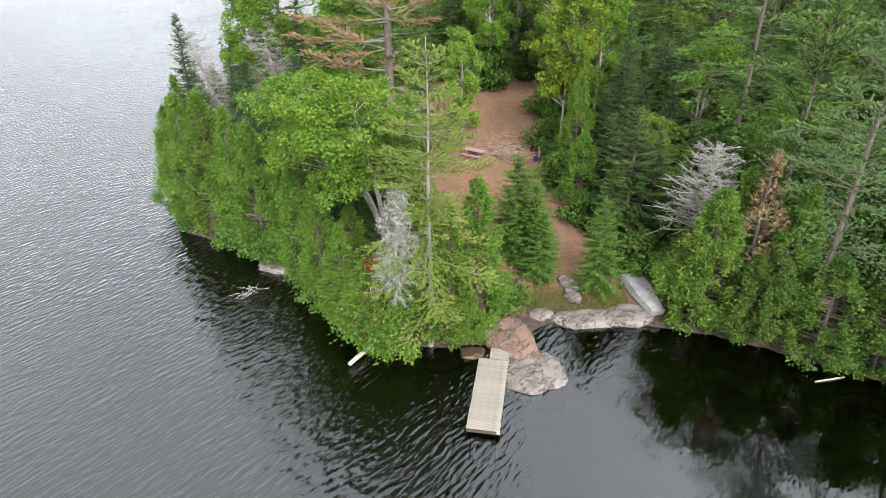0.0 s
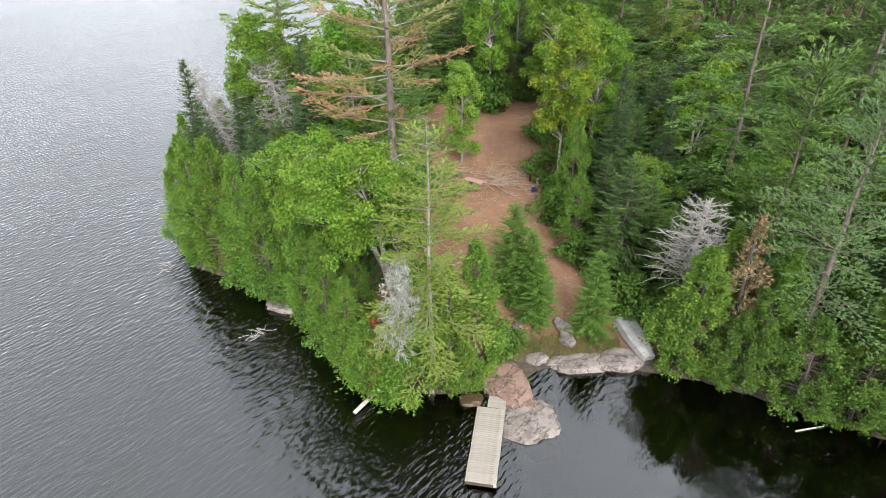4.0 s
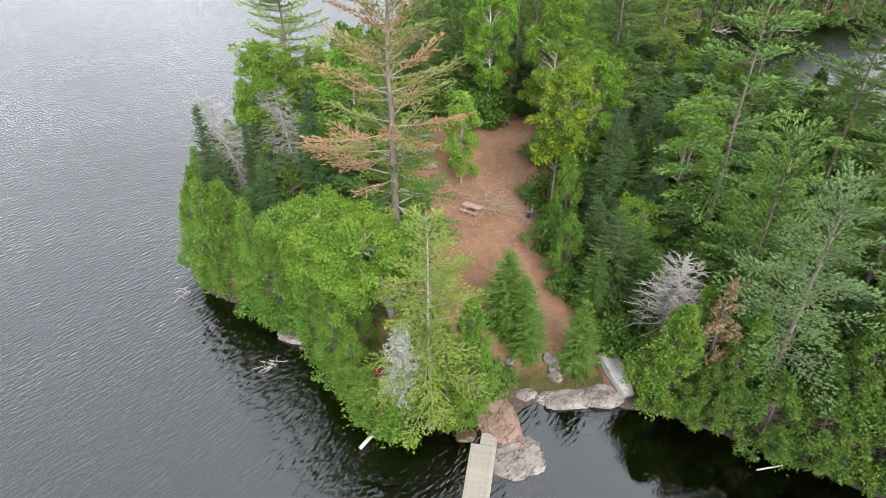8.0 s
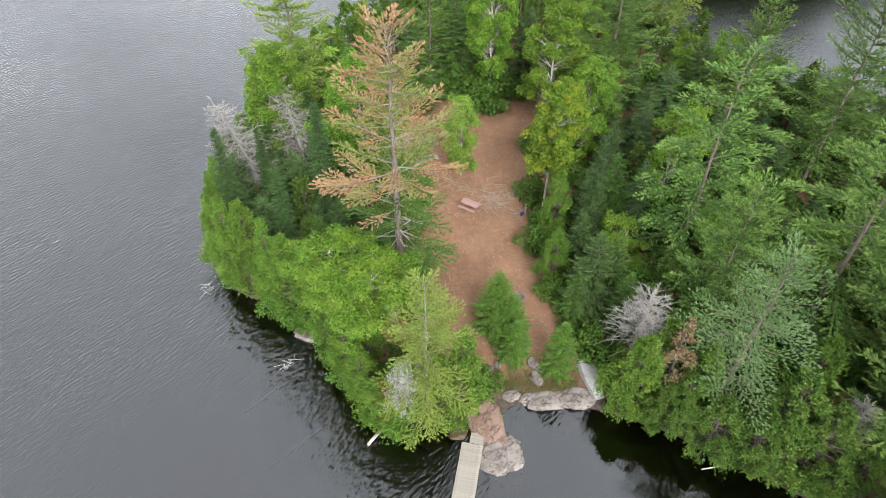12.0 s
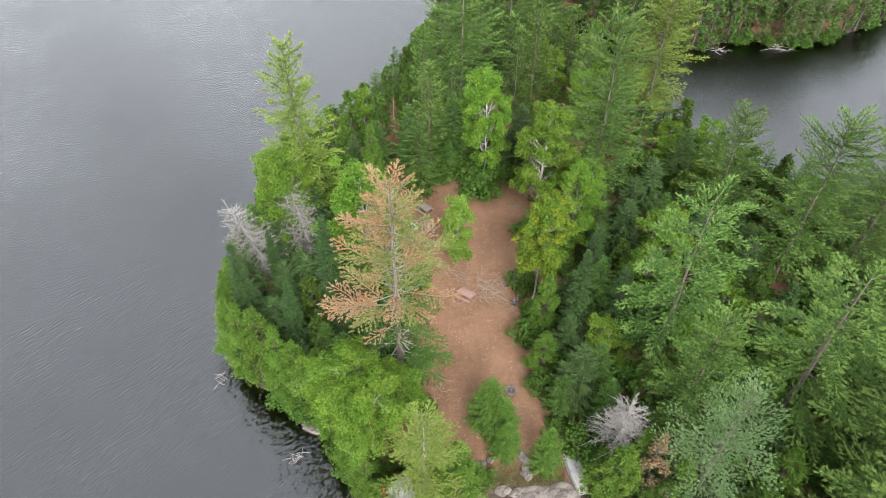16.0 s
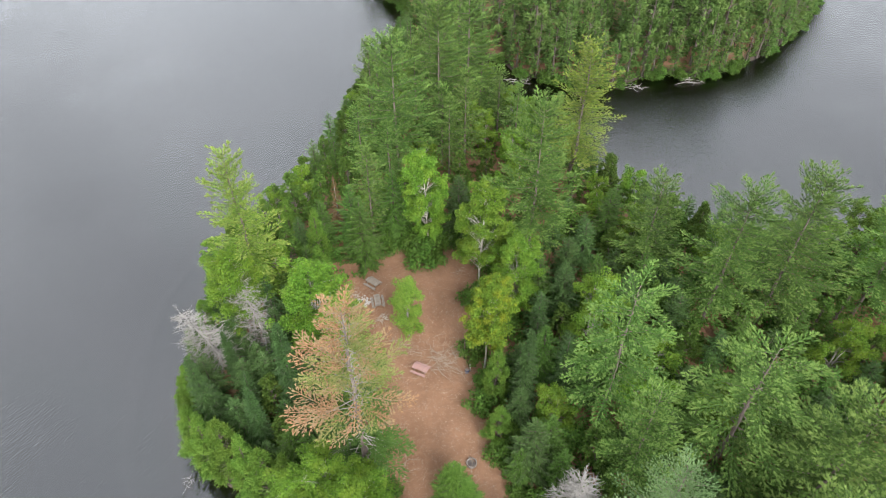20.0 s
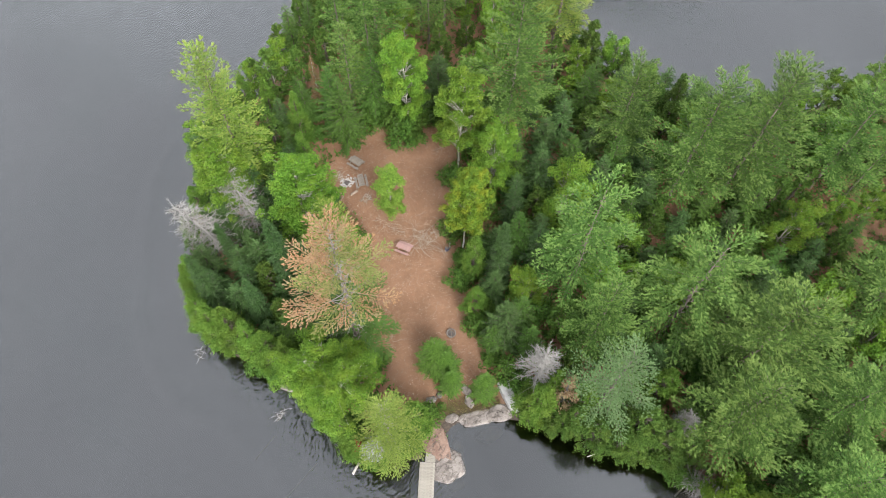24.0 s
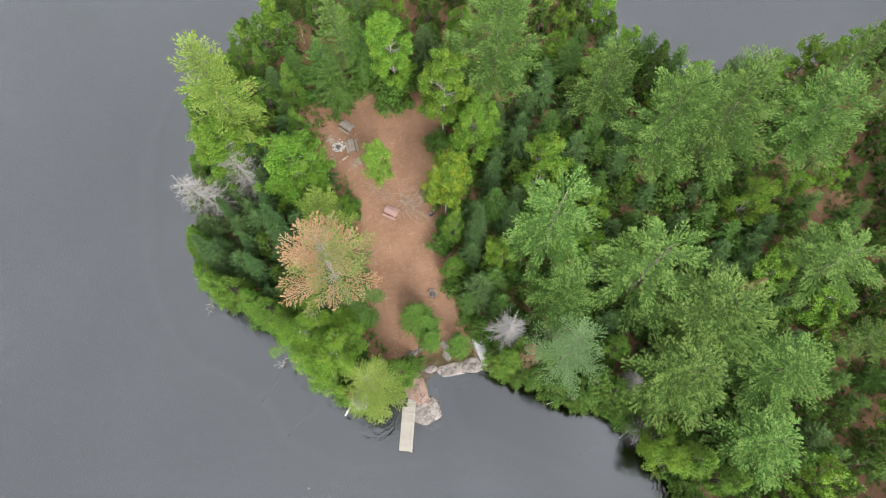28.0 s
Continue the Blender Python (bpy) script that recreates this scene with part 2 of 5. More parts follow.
STONE = surface("pale_field_stone", (0.46, 0.43, 0.40), (0.76, 0.72, 0.68), 3.0, 0.85, bump=0.6)
BLUE = surface("blue_plastic", (0.02, 0.045, 0.16), (0.03, 0.06, 0.22), 3.0, 0.4, bump=0.1)
DRIFT = surface("bleached_driftwood", (0.50, 0.45, 0.38), (0.68, 0.63, 0.56), 3.0, 0.85, stretch=(1, 1, 4))
BRUSHWOOD = surface("dry_brushwood", (0.34, 0.25, 0.18), (0.56, 0.45, 0.36), 3.0, 0.9)
SUNK = surface("sunken_log_wood", (0.10, 0.085, 0.03), (0.17, 0.14, 0.05), 3.0, 0.8)
METAL_GREEN = surface("grey_green_painted_metal", (0.16, 0.19, 0.17), (0.25, 0.28, 0.25), 3.0, 0.6)


def duff():
    """Red-brown needle duff: fine grain, paler trampled patches, darker damp ones; a darker strip low on the bank; lake
    mud below the waterline, painted darker with depth.
    """
    m, t = nodes_of("red_brown_needle_duff")
    o = t.nodes.new("ShaderNodeOutputMaterial")
    p = t.nodes.new("ShaderNodeBsdfPrincipled")
    n1, n2, n3 = noise_of(t, 0.35, 5, 0.6), noise_of(t, 2.2, 6, 0.7), noise_of(t, 14, 4, 0.75)
    col = mixed(t, ramped(t, n1, 0.35, 0.65), (0.265, 0.14, 0.077), (0.375, 0.205, 0.12))
    col = mixed(t, ramped(t, n2, 0.50, 0.75), col, (0.43, 0.25, 0.15))
    col = mixed(t, ramped(t, n3, 0.52, 0.75), col, (0.15, 0.07, 0.045))
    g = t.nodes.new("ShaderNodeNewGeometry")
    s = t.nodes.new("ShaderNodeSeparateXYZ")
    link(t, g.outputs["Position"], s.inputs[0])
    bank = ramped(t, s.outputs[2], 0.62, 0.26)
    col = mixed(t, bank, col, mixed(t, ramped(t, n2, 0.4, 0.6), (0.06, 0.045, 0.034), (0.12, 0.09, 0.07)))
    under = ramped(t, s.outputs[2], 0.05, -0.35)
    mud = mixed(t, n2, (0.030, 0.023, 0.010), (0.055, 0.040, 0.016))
    # Bed colour goes near black with depth, standing in for light lost in water.
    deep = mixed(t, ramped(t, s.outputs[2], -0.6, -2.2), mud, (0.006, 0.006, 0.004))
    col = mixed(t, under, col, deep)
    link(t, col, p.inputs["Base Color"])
    p.inputs["Roughness"].default_value = 0.95
    link(t, bumped(t, n3, 0.7, 0.04), p.inputs["Normal"])
    link(t, p.outputs[0], o.inputs[0])
    return m


def lake():
    """Dark clear water: fine wind ripples over longer ones, calmer and rougher patches, sheltered in the cove."""
    m, t = nodes_of("lake_water")
    o = t.nodes.new("ShaderNodeOutputMaterial")
    a = noise_of(t, 2.3, 1.6, 0.45, "Object", (0.6, 1.8, 1, 50))
    b = noise_of(t, 0.32, 2, 0.5, "Object", (0.6, 1.7, 1, 38))
    c = noise_of(t, 0.035, 3, 0.5)
    add = t.nodes.new("ShaderNodeMath")
    add.operation = "MULTIPLY_ADD"
    link(t, a, add.inputs[0])
    link(t, ramped2(t, ramped(t, c, 0.35, 0.65), 0.35, 1.0), add.inputs[1])
    mul = t.nodes.new("ShaderNodeMath")
    mul.operation = "MULTIPLY"
    mul.inputs[1].default_value = 0.3
    link(t, b, mul.inputs[0])
    link(t, mul.outputs[0], add.inputs[2])
    tc = t.nodes.new("ShaderNodeTexCoord")
    cove = t.nodes.new("ShaderNodeVectorMath")
    cove.operation = "DISTANCE"
    cove.inputs[1].default_value = (13, -9, 0)
    link(t, tc.outputs["Object"], cove.inputs[0])
    calm = t.nodes.new("ShaderNodeMapRange")
    for k, v in ((1, 9.0), (2, 20.0), (3, 0.07), (4, 1.0)):
        calm.inputs[k].default_value = v
    link(t, cove.outputs["Value"], calm.inputs[0])
    tall = t.nodes.new("ShaderNodeMath")
    tall.operation = "MULTIPLY"
    link(t, add.outputs[0], tall.inputs[0])
    link(t, calm.outputs[0], tall.inputs[1])
    nrm = bumped(t, tall.outputs[0], 1.0, 0.17)
    fr = t.nodes.new("ShaderNodeFresnel")
    fr.inputs["IOR"].default_value = 1.96
    link(t, nrm, fr.inputs["Normal"])
    tp = t.nodes.new("ShaderNodeBsdfTransparent")
    tp.inputs[0].default_value = (0.36, 0.34, 0.22, 1)
    gl = t.nodes.new("ShaderNodeBsdfGlossy")
    gl.inputs["Color"].default_value = (0.95, 0.97, 1.0, 1)
    gl.inputs["Roughness"].default_value = 0.025
    link(t, nrm, gl.inputs["Normal"])
    mx = t.nodes.new("ShaderNodeMixShader")
    link(t, fr.outputs[0], mx.inputs[0])
    link(t, tp.outputs[0], mx.inputs[1])
    link(t, gl.outputs[0], mx.inputs[2])
    link(t, mx.outputs[0], o.inputs[0])
    return m


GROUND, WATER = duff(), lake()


# ---- mesh helpers ----
def mesh_of(name, groups, mats, smooth=False):
    """A mesh from arrays of faces: groups of (n, k, 3) corner places, with a material number each."""
    vs, starts, mi, at = [], [], [], 0
    for arr, k in groups:
        arr = np.asarray(arr, dtype=np.float32)
        if arr.size == 0:
            continue
        n, c = arr.shape[0], arr.shape[1]
        vs.append(arr.reshape(-1, 3))
        starts.append(at + np.arange(n) * c)
        mi.append(np.full(n, k))
        at += n * c
    v = np.concatenate(vs)
    st, mi = np.concatenate(starts).astype(np.int32), np.concatenate(mi).astype(np.int32)
    me = bpy.data.meshes.new(name)
    me.vertices.add(len(v))
    me.vertices.foreach_set("co", v.ravel())
    me.loops.add(len(v))
    me.loops.foreach_set("vertex_index", np.arange(len(v), dtype=np.int32))
    me.polygons.add(len(st))
    me.polygons.foreach_set("loop_start", st)
    me.polygons.foreach_set("material_index", mi)
    for m in mats:
        me.materials.append(m)
    me.update(calc_edges=True)
    return me


def unit(a):
    return a / np.maximum(np.linalg.norm(a, axis=-1, keepdims=True), 1e-9)


def kites(base, d, n, length, width):
    d, base = unit(d), np.asarray(base)
    s = unit(np.cross(d, n))
    L, W = np.reshape(length, (-1, 1)), np.reshape(width, (-1, 1)) / 2
    mid = base + d * L * 0.45
    sag = unit(np.cross(s, d)) * W * 0.5
    return np.stack([base, mid + s * W - sag, base + d * L, mid - s * W - sag], 1)


def needles(base, d, n, length, width):
    d, base = unit(d), np.asarray(base)
    s = unit(np.cross(d, n)) * np.reshape(width, (-1, 1)) / 2
    tip = base + d * np.reshape(length, (-1, 1))
    return np.stack([base + s, base - s, tip], 1)


def tubes(segs, sides=5, level=False):
    """Tapered limbs: rows of x, y, z, radius for the foot and for the end of each piece."""
    a = np.asarray(segs, dtype=float).reshape(-1, 8)
    p, q, r, e = a[:, 0:3], a[:, 4:7], a[:, 3:4], a[:, 7:8]
    d = unit(q - p)
    up = np.where(np.abs(d[:, 2:3]) > 0.9, np.array([[1.0, 0, 0]]), np.array([[0, 0, 1.0]]))
    u = unit(np.cross(d, up))
    v = np.cross(d, u)
    if level:
        u, v = np.zeros_like(d) + np.array([1.0, 0, 0]), np.zeros_like(d) + np.array([0, 1.0, 0])
    out = []
    for i in range(sides):
        c0, c1 = 2 * math.pi * i / sides, 2 * math.pi * (i + 1) / sides
        o0, o1 = u * math.cos(c0) + v * math.sin(c0), u * math.cos(c1) + v * math.sin(c1)
        out.append(np.stack([p + o0 * r, p + o1 * r, q + o1 * e, q + o0 * e], 1))
    return np.concatenate(out)


def chain(pts, r0, r1):
    n = len(pts) - 1
    return [(*pts[i], r0 + (r1 - r0) * i / n, *pts[i + 1], r0 + (r1 - r0) * (i + 1) / n) for i in range(n)]


def part(name, bm, material, parent, label=""):
    """Links a bmesh, or a ready mesh, as one mesh object under a thing or a part."""
    me = bm
    if isinstance(bm, bmesh.types.BMesh):
        me = bpy.data.meshes.new(name)
        bm.to_mesh(me)
        bm.free()
    if material is not None and not me.materials:
        me.materials.append(material)
    ob = new(name, me)
    ob.parent = parent
    if label:
        ob["label"] = label
    return ob


def box(sx, sy, sz, m=None, bevel=0.006, bm=None):
    own = bmesh.new() if bm is None else bm
    made = bmesh.ops.create_cube(own, size=1.0)["verts"]
    bmesh.ops.scale(own, vec=(sx, sy, sz), verts=made)
    if bevel:
        edges = list({e for v in made for e in v.link_edges})
        made = list({v for f in bmesh.ops.bevel(own, geom=edges, offset=bevel, segments=1, affect="EDGES")["faces"] for v in f.verts} | {v for v in made if v.is_valid})
    if m is not None:
        bmesh.ops.transform(own, matrix=m, verts=made)
    return own


def smooth(me):
    me.polygons.foreach_set("use_smooth", np.ones(len(me.polygons), dtype=bool))
    return me


# ---- the plan: shores and heights ----
SHORE_FRONT = [(-26.8, 22), (-25.2, 17.5), (-23.2, 13.6), (-19.6, 11.8), (-16.8, 9.4), (-13.7, 8.4), (-12.0, 4.6), (-10.6, 2.0), (-8.6, 0.4), (-6.2, -0.4), (-3.6, -0.6), (-1.7, -0.3), (-0.6, -0.6), (0.9, -0.4), (1.6, 1.0), (2.9, 1.7), (5.6, 1.7), (8.0, 1.3), (11.5, 0.3), (14.0, -0.9), (16.2, -2.2), (19.0, -3.8), (22.0, -5.8), (25.6, -8.6), (28.0, -13), (30.5, -20), (36, -32)]
SHORE_RIGHT = [(44, -44), (66, -48), (88, 0), (86, 45), (66, 41), (52, 38), (43, 39.5), (37, 44), (33, 51), (29.5, 58), (26, 64), (22, 72), (20, 82), (16, 92), (17, 100)]
SHORE_FAR = [(21.5, 99.5), (25, 91.5), (34, 86.5), (43, 85), (53, 88.5), (59.5, 86), (68, 89), (82, 97), (95, 109.5), (104, 120), (116, 140), (70, 175), (20, 205), (-8, 165), (-4, 150), (4, 124), (3, 112), (-1, 100), (-6, 88), (-10, 76), (-13, 66), (-16, 57), (-20, 51.5), (-24.5, 47.0), (-27, 41), (-27.6, 33), (-27.2, 27)]
SHORE = np.array(SHORE_FRONT + SHORE_RIGHT + SHORE_FAR, dtype=float)


def from_shore(x, y):
    """Metres inland (positive) or out in the lake (negative)."""
    p = np.stack([np.ravel(x), np.ravel(y)], 1).astype(float)
    a, b = SHORE, np.roll(SHORE, -1, 0)
    best = np.full(len(p), 1e9)
    inside = np.zeros(len(p), dtype=bool)
    for (ax, ay), (bx, by) in zip(a, b):
        dx, dy = bx - ax, by - ay
        k = np.clip(((p[:, 0] - ax) * dx + (p[:, 1] - ay) * dy) / (dx * dx + dy * dy), 0, 1)
        best = np.minimum(best, np.hypot(p[:, 0] - ax - k * dx, p[:, 1] - ay - k * dy))
        cross = (ay > p[:, 1]) != (by > p[:, 1])
        with np.errstate(divide="ignore", invalid="ignore"):
            xx = ax + (p[:, 1] - ay) * dx / (dy if dy else 1e-9)
        inside ^= cross & (p[:, 0] < xx)
    return np.where(inside, best, -best).reshape(np.shape(x))


def height(x, y):
    x, y = np.asarray(x, dtype=float), np.asarray(y, dtype=float)
    d = from_shore(x, y)
    top = np.interp(y, (0, 5, 11.5, 23, 33.5, 41), (0.62, 0.85, 1.23, 1.93, 2.9, 3.9))
    k = np.clip(d / 7.0, 0, 1)
    k = k * k * (3 - 2 * k)
    top = np.where(y > 60, np.maximum(1.1, 3.9 - 0.14 * (y - 60)), top)
    land = 0.22 * np.clip(d / 0.5, 0, 1) + top * (0.25 * np.clip(d / 1.5, 0, 1) + 0.75 * k) + 0.06 * np.sin(1.3 * x + 0.7 * y) * np.sin(0.9 * y - 0.5 * x) * k
    bed = np.maximum(0.42 * d, -3.0) - 0.12
    return np.where(d > 0, land - 0.1, bed)


MAP_X, MAP_Y, MAP_STEP = -95.0, -65.0, 0.5
INLAND = from_shore(*np.meshgrid(np.arange(MAP_X, 170, MAP_STEP), np.arange(MAP_Y, 255, MAP_STEP)))


def inland(x, y):
    """The same distance, looked up on a half-metre map."""
    i, j = int(round((y - MAP_Y) / MAP_STEP)), int(round((x - MAP_X) / MAP_STEP))
    return float(INLAND[min(max(i, 0), INLAND.shape[0] - 1), min(max(j, 0), INLAND.shape[1] - 1)])


def gz(x, y):
    return float(height(np.array([x]), np.array([y]))[0])


def axis(lo, hi, step, far):
    """Even steps over the near stretch, then growing ones out to the horizon."""
    out = list(np.arange(lo, hi + step / 2, step))
    s = step
    while out[-1] < far:
        s *= 1.35
        out.append(out[-1] + s)
    s = step
    while out[0] > -far:
        s *= 1.35
        out.insert(0, out[0] - s)
    return np.array(out)


def ground_sheet():
    xs, ys = axis(-34, 46, 0.6, 1600), axis(-16, 62, 0.6, 1600)
    X, Y = np.meshgrid(xs, ys)
    Z = height(X, Y)
    fine = (X > -34) & (X < 46) & (Y > -16) & (Y < 62)
    rng = np.random.default_rng(4)
    Z = Z + fine * rng.normal(0, 0.012, Z.shape)
    v = np.stack([X, Y, Z], -1).reshape(-1, 3)
    nx, ny = len(xs), len(ys)
    i = (np.arange(ny - 1)[:, None] * nx + np.arange(nx - 1)[None, :]).ravel()
    f = np.stack([i, i + 1, i + nx + 1, i + nx], 1)
    me = bpy.data.meshes.new("ground")
    me.from_pydata(v.tolist(), [], f.tolist())
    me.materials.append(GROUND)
    return smooth(me)


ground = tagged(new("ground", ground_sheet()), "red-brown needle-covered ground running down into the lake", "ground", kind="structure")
water_bm = bmesh.new()
bmesh.ops.create_grid(water_bm, x_segments=8, y_segments=8, size=1600)
water = tagged(part("water", water_bm, WATER, None), "dark grey rippled lake water", "water", kind="structure")


# ---- trees: shapes ----
def bent_trunk(rng, h, r, lean=(0.0, 0.0), wob=0.02, n=8):
    pts = []
    for i in range(n + 1):
        s = i / n
        pts.append((lean[0] * s ** 1.3 + rng.normal(0, wob) * h * 0.12 * (0 < i < n), lean[1] * s ** 1.3 + rng.normal(0, wob) * h * 0.12 * (0 < i < n), h * s))
    pts = np.array(pts)
    segs = []
    for i in range(n):
        a, b = r * (1 - i / n) ** 0.85 + 0.012, r * (1 - (i + 1) / n) ** 0.85 + 0.012
        segs.append((*pts[i], a, *pts[i + 1], b))

    def at(z):
        s = np.clip(z / h, 0, 1) * n
        i = min(int(s), n - 1)
        return pts[i] + (pts[i + 1] - pts[i]) * (s - i)
    return segs, at


def spruce_shape(seed, h, r, base=0.04, droop=0.25, power=0.85, gap=0.26, per=8, tuft=1.0, upturn=0.1, step=0.14):
    """A spruce or fir: tiers of flat drooping boughs, shorter to the top, each edged with needle sprays."""
    rng = np.random.default_rng(seed)
    segs, at = bent_trunk(rng, h, 0.012 * h + 0.03)
    limbs, B, D, N, L, W = [], [], [], [], [], []
    z = base * h
    turn = 0.0
    while z < h * 0.985:
        u = (z / h - base) / (1 - base)
        reach = r * (1 - u) ** power * min(1.0, 0.7 + u * 3)
        for k in range(max(4, int(per * (1 - 0.35 * u)))):
            turn += 2.399 + rng.normal(0, 0.25)
            ln = reach * rng.uniform(0.68, 1.14) + 0.10
            el = -droop + 0.75 * u ** 1.6 + rng.normal(0, 0.07)
            dr = np.array([math.cos(turn) * math.cos(el), math.sin(turn) * math.cos(el), math.sin(el)])
            p0 = at(z + rng.uniform(-0.12, 0.12))
            p1 = p0 + dr * ln * 0.6
            p2 = p1 + (dr + np.array([0, 0, upturn])) * ln * 0.4
            if ln > 0.9:
                limbs += [(*p0, 0.012 + 0.008 * ln, *p2, 0.004)]
            m = max(3, int(ln / step))
            s = np.linspace(0.18, 1.0, m)
            pts = np.where(s[:, None] < 0.6, p0 + (p1 - p0) * (s[:, None] / 0.6), p1 + (p2 - p1) * ((s[:, None] - 0.6) / 0.4))
            side = np.cross(dr, (0, 0, 1.0))
            side /= np.linalg.norm(side) + 1e-9
            for sg in (-1, 1, 0):
                d = dr * (0.75 if sg else 1.0) + side * sg * 0.8 + rng.normal(0, 0.16, (m, 3)) + np.array([0, 0, -0.08])
                B.append(pts)
                D.append(d)
                N.append(np.array([[0, 0, 1.0]]) + rng.normal(0, 0.35, (m, 3)))
                lw = (0.16 + 0.22 * ln * (1.08 - s)) * tuft * rng.uniform(0.7, 1.2, m)
                L.append(np.minimum(lw, 0.7 * tuft ** 0.5) * 1.25)
                W.append(np.minimum(lw, 0.7 * tuft ** 0.5) * 0.36)
        z += gap * (0.7 + 0.5 * (1 - u)) * rng.uniform(0.8, 1.2)
    B, D, N, L, W = (np.concatenate(a) for a in (B, D, N, L, W))
    return tubes(segs, 7, True), tubes(limbs, 3), [(needles(B, D, N, L, W), 0)]


def cedar_shape(seed, h, r, clumps=125, sprays=42, belly=0.25, lumps=0.36, size=0.28, fan=3, top=0.85, bough=5):
    """A white cedar: a dense cone of soft bough clumps made of flat hanging sprays."""
    rng = np.random.default_rng(seed)
    segs, at = bent_trunk(rng, h * 0.97, 0.014 * h + 0.04, wob=0.03)
    limbs, B, D, N = [], [], [], []
    for i in range(clumps):
        if i % bough == 0:
            hub_u = min(1.0, (i + rng.uniform(0, bough)) / clumps) ** 1.12
            hub_a = (i // bough) * 2.399 + rng.normal(0, 0.3)
            hub_r = rng.uniform(1 - lumps, 1 + lumps * 0.6)
        u = float(np.clip(hub_u + rng.normal(0, 0.028), 0.0, 0.99))
        ang = hub_a + rng.normal(0, 0.2 + 0.25 * u)
        prof = (min(1.0, 0.62 + u / belly * 0.38) if u < belly else ((1 - u) / (1 - belly)) ** top)
        rr = r * prof * hub_r * rng.uniform(0.85, 1.1)
        z = h * (0.05 + 0.93 * u)
        out = np.array([math.cos(ang), math.sin(ang), 0])
        p0 = at(max(0.1, z - 0.25 * rr))
        c = p0 * np.array([1, 1, 0]) + out * rr * 0.72 + np.array([0, 0, z])
        limbs.append((*p0, 0.02 + 0.006 * rr, *c, 0.006))
        n = int(sprays * rng.uniform(0.75, 1.25) * (0.55 + 0.45 * prof))
        big = 0.30 + 0.30 * rr / max(r, 0.1)
        off = rng.normal(0, 1, (n, 3)) * np.array([0.25, 0.25, 0.44]) * big
        off += out * np.abs(rng.normal(0, 0.5, (n, 1))) * big
        B.append(c + off)
        D.append(out * 0.55 + unit(off) * 0.6 + np.array([0, 0, 0.35]) + rng.normal(0, 0.45, (n, 3)))
        N.append(unit(off) * 0.5 + out * 0.55 + np.array([0, 0, 0.75]) + rng.normal(0, 0.4, (n, 3)))
    tips = 26
    B.append(at(h * 0.95) + rng.normal(0, 1, (tips, 3)) * np.array([0.10, 0.10, 0.28]))
    D.append(np.array([0, 0, 1.0]) + rng.normal(0, 0.4, (tips, 3)))
    N.append(rng.normal(0, 1, (tips, 3)))
    B, D, N = (np.concatenate(a) for a in (B, D, N))
    D = unit(D)
    q = []
    for k in range(fan):
        turn = (k - (fan - 1) / 2) * 0.6
        s = unit(np.cross(D, N))
        d = D * math.cos(turn) + s * math.sin(turn)
        ln = size * rng.uniform(0.6, 1.15, len(B)) * (1.0 if k == 1 else 0.8)
        q.append(needles(B, d, N, ln * 1.05, ln * 0.42))
    return tubes(segs, 7, True), tubes(limbs, 3), [(np.concatenate(q), 0)]


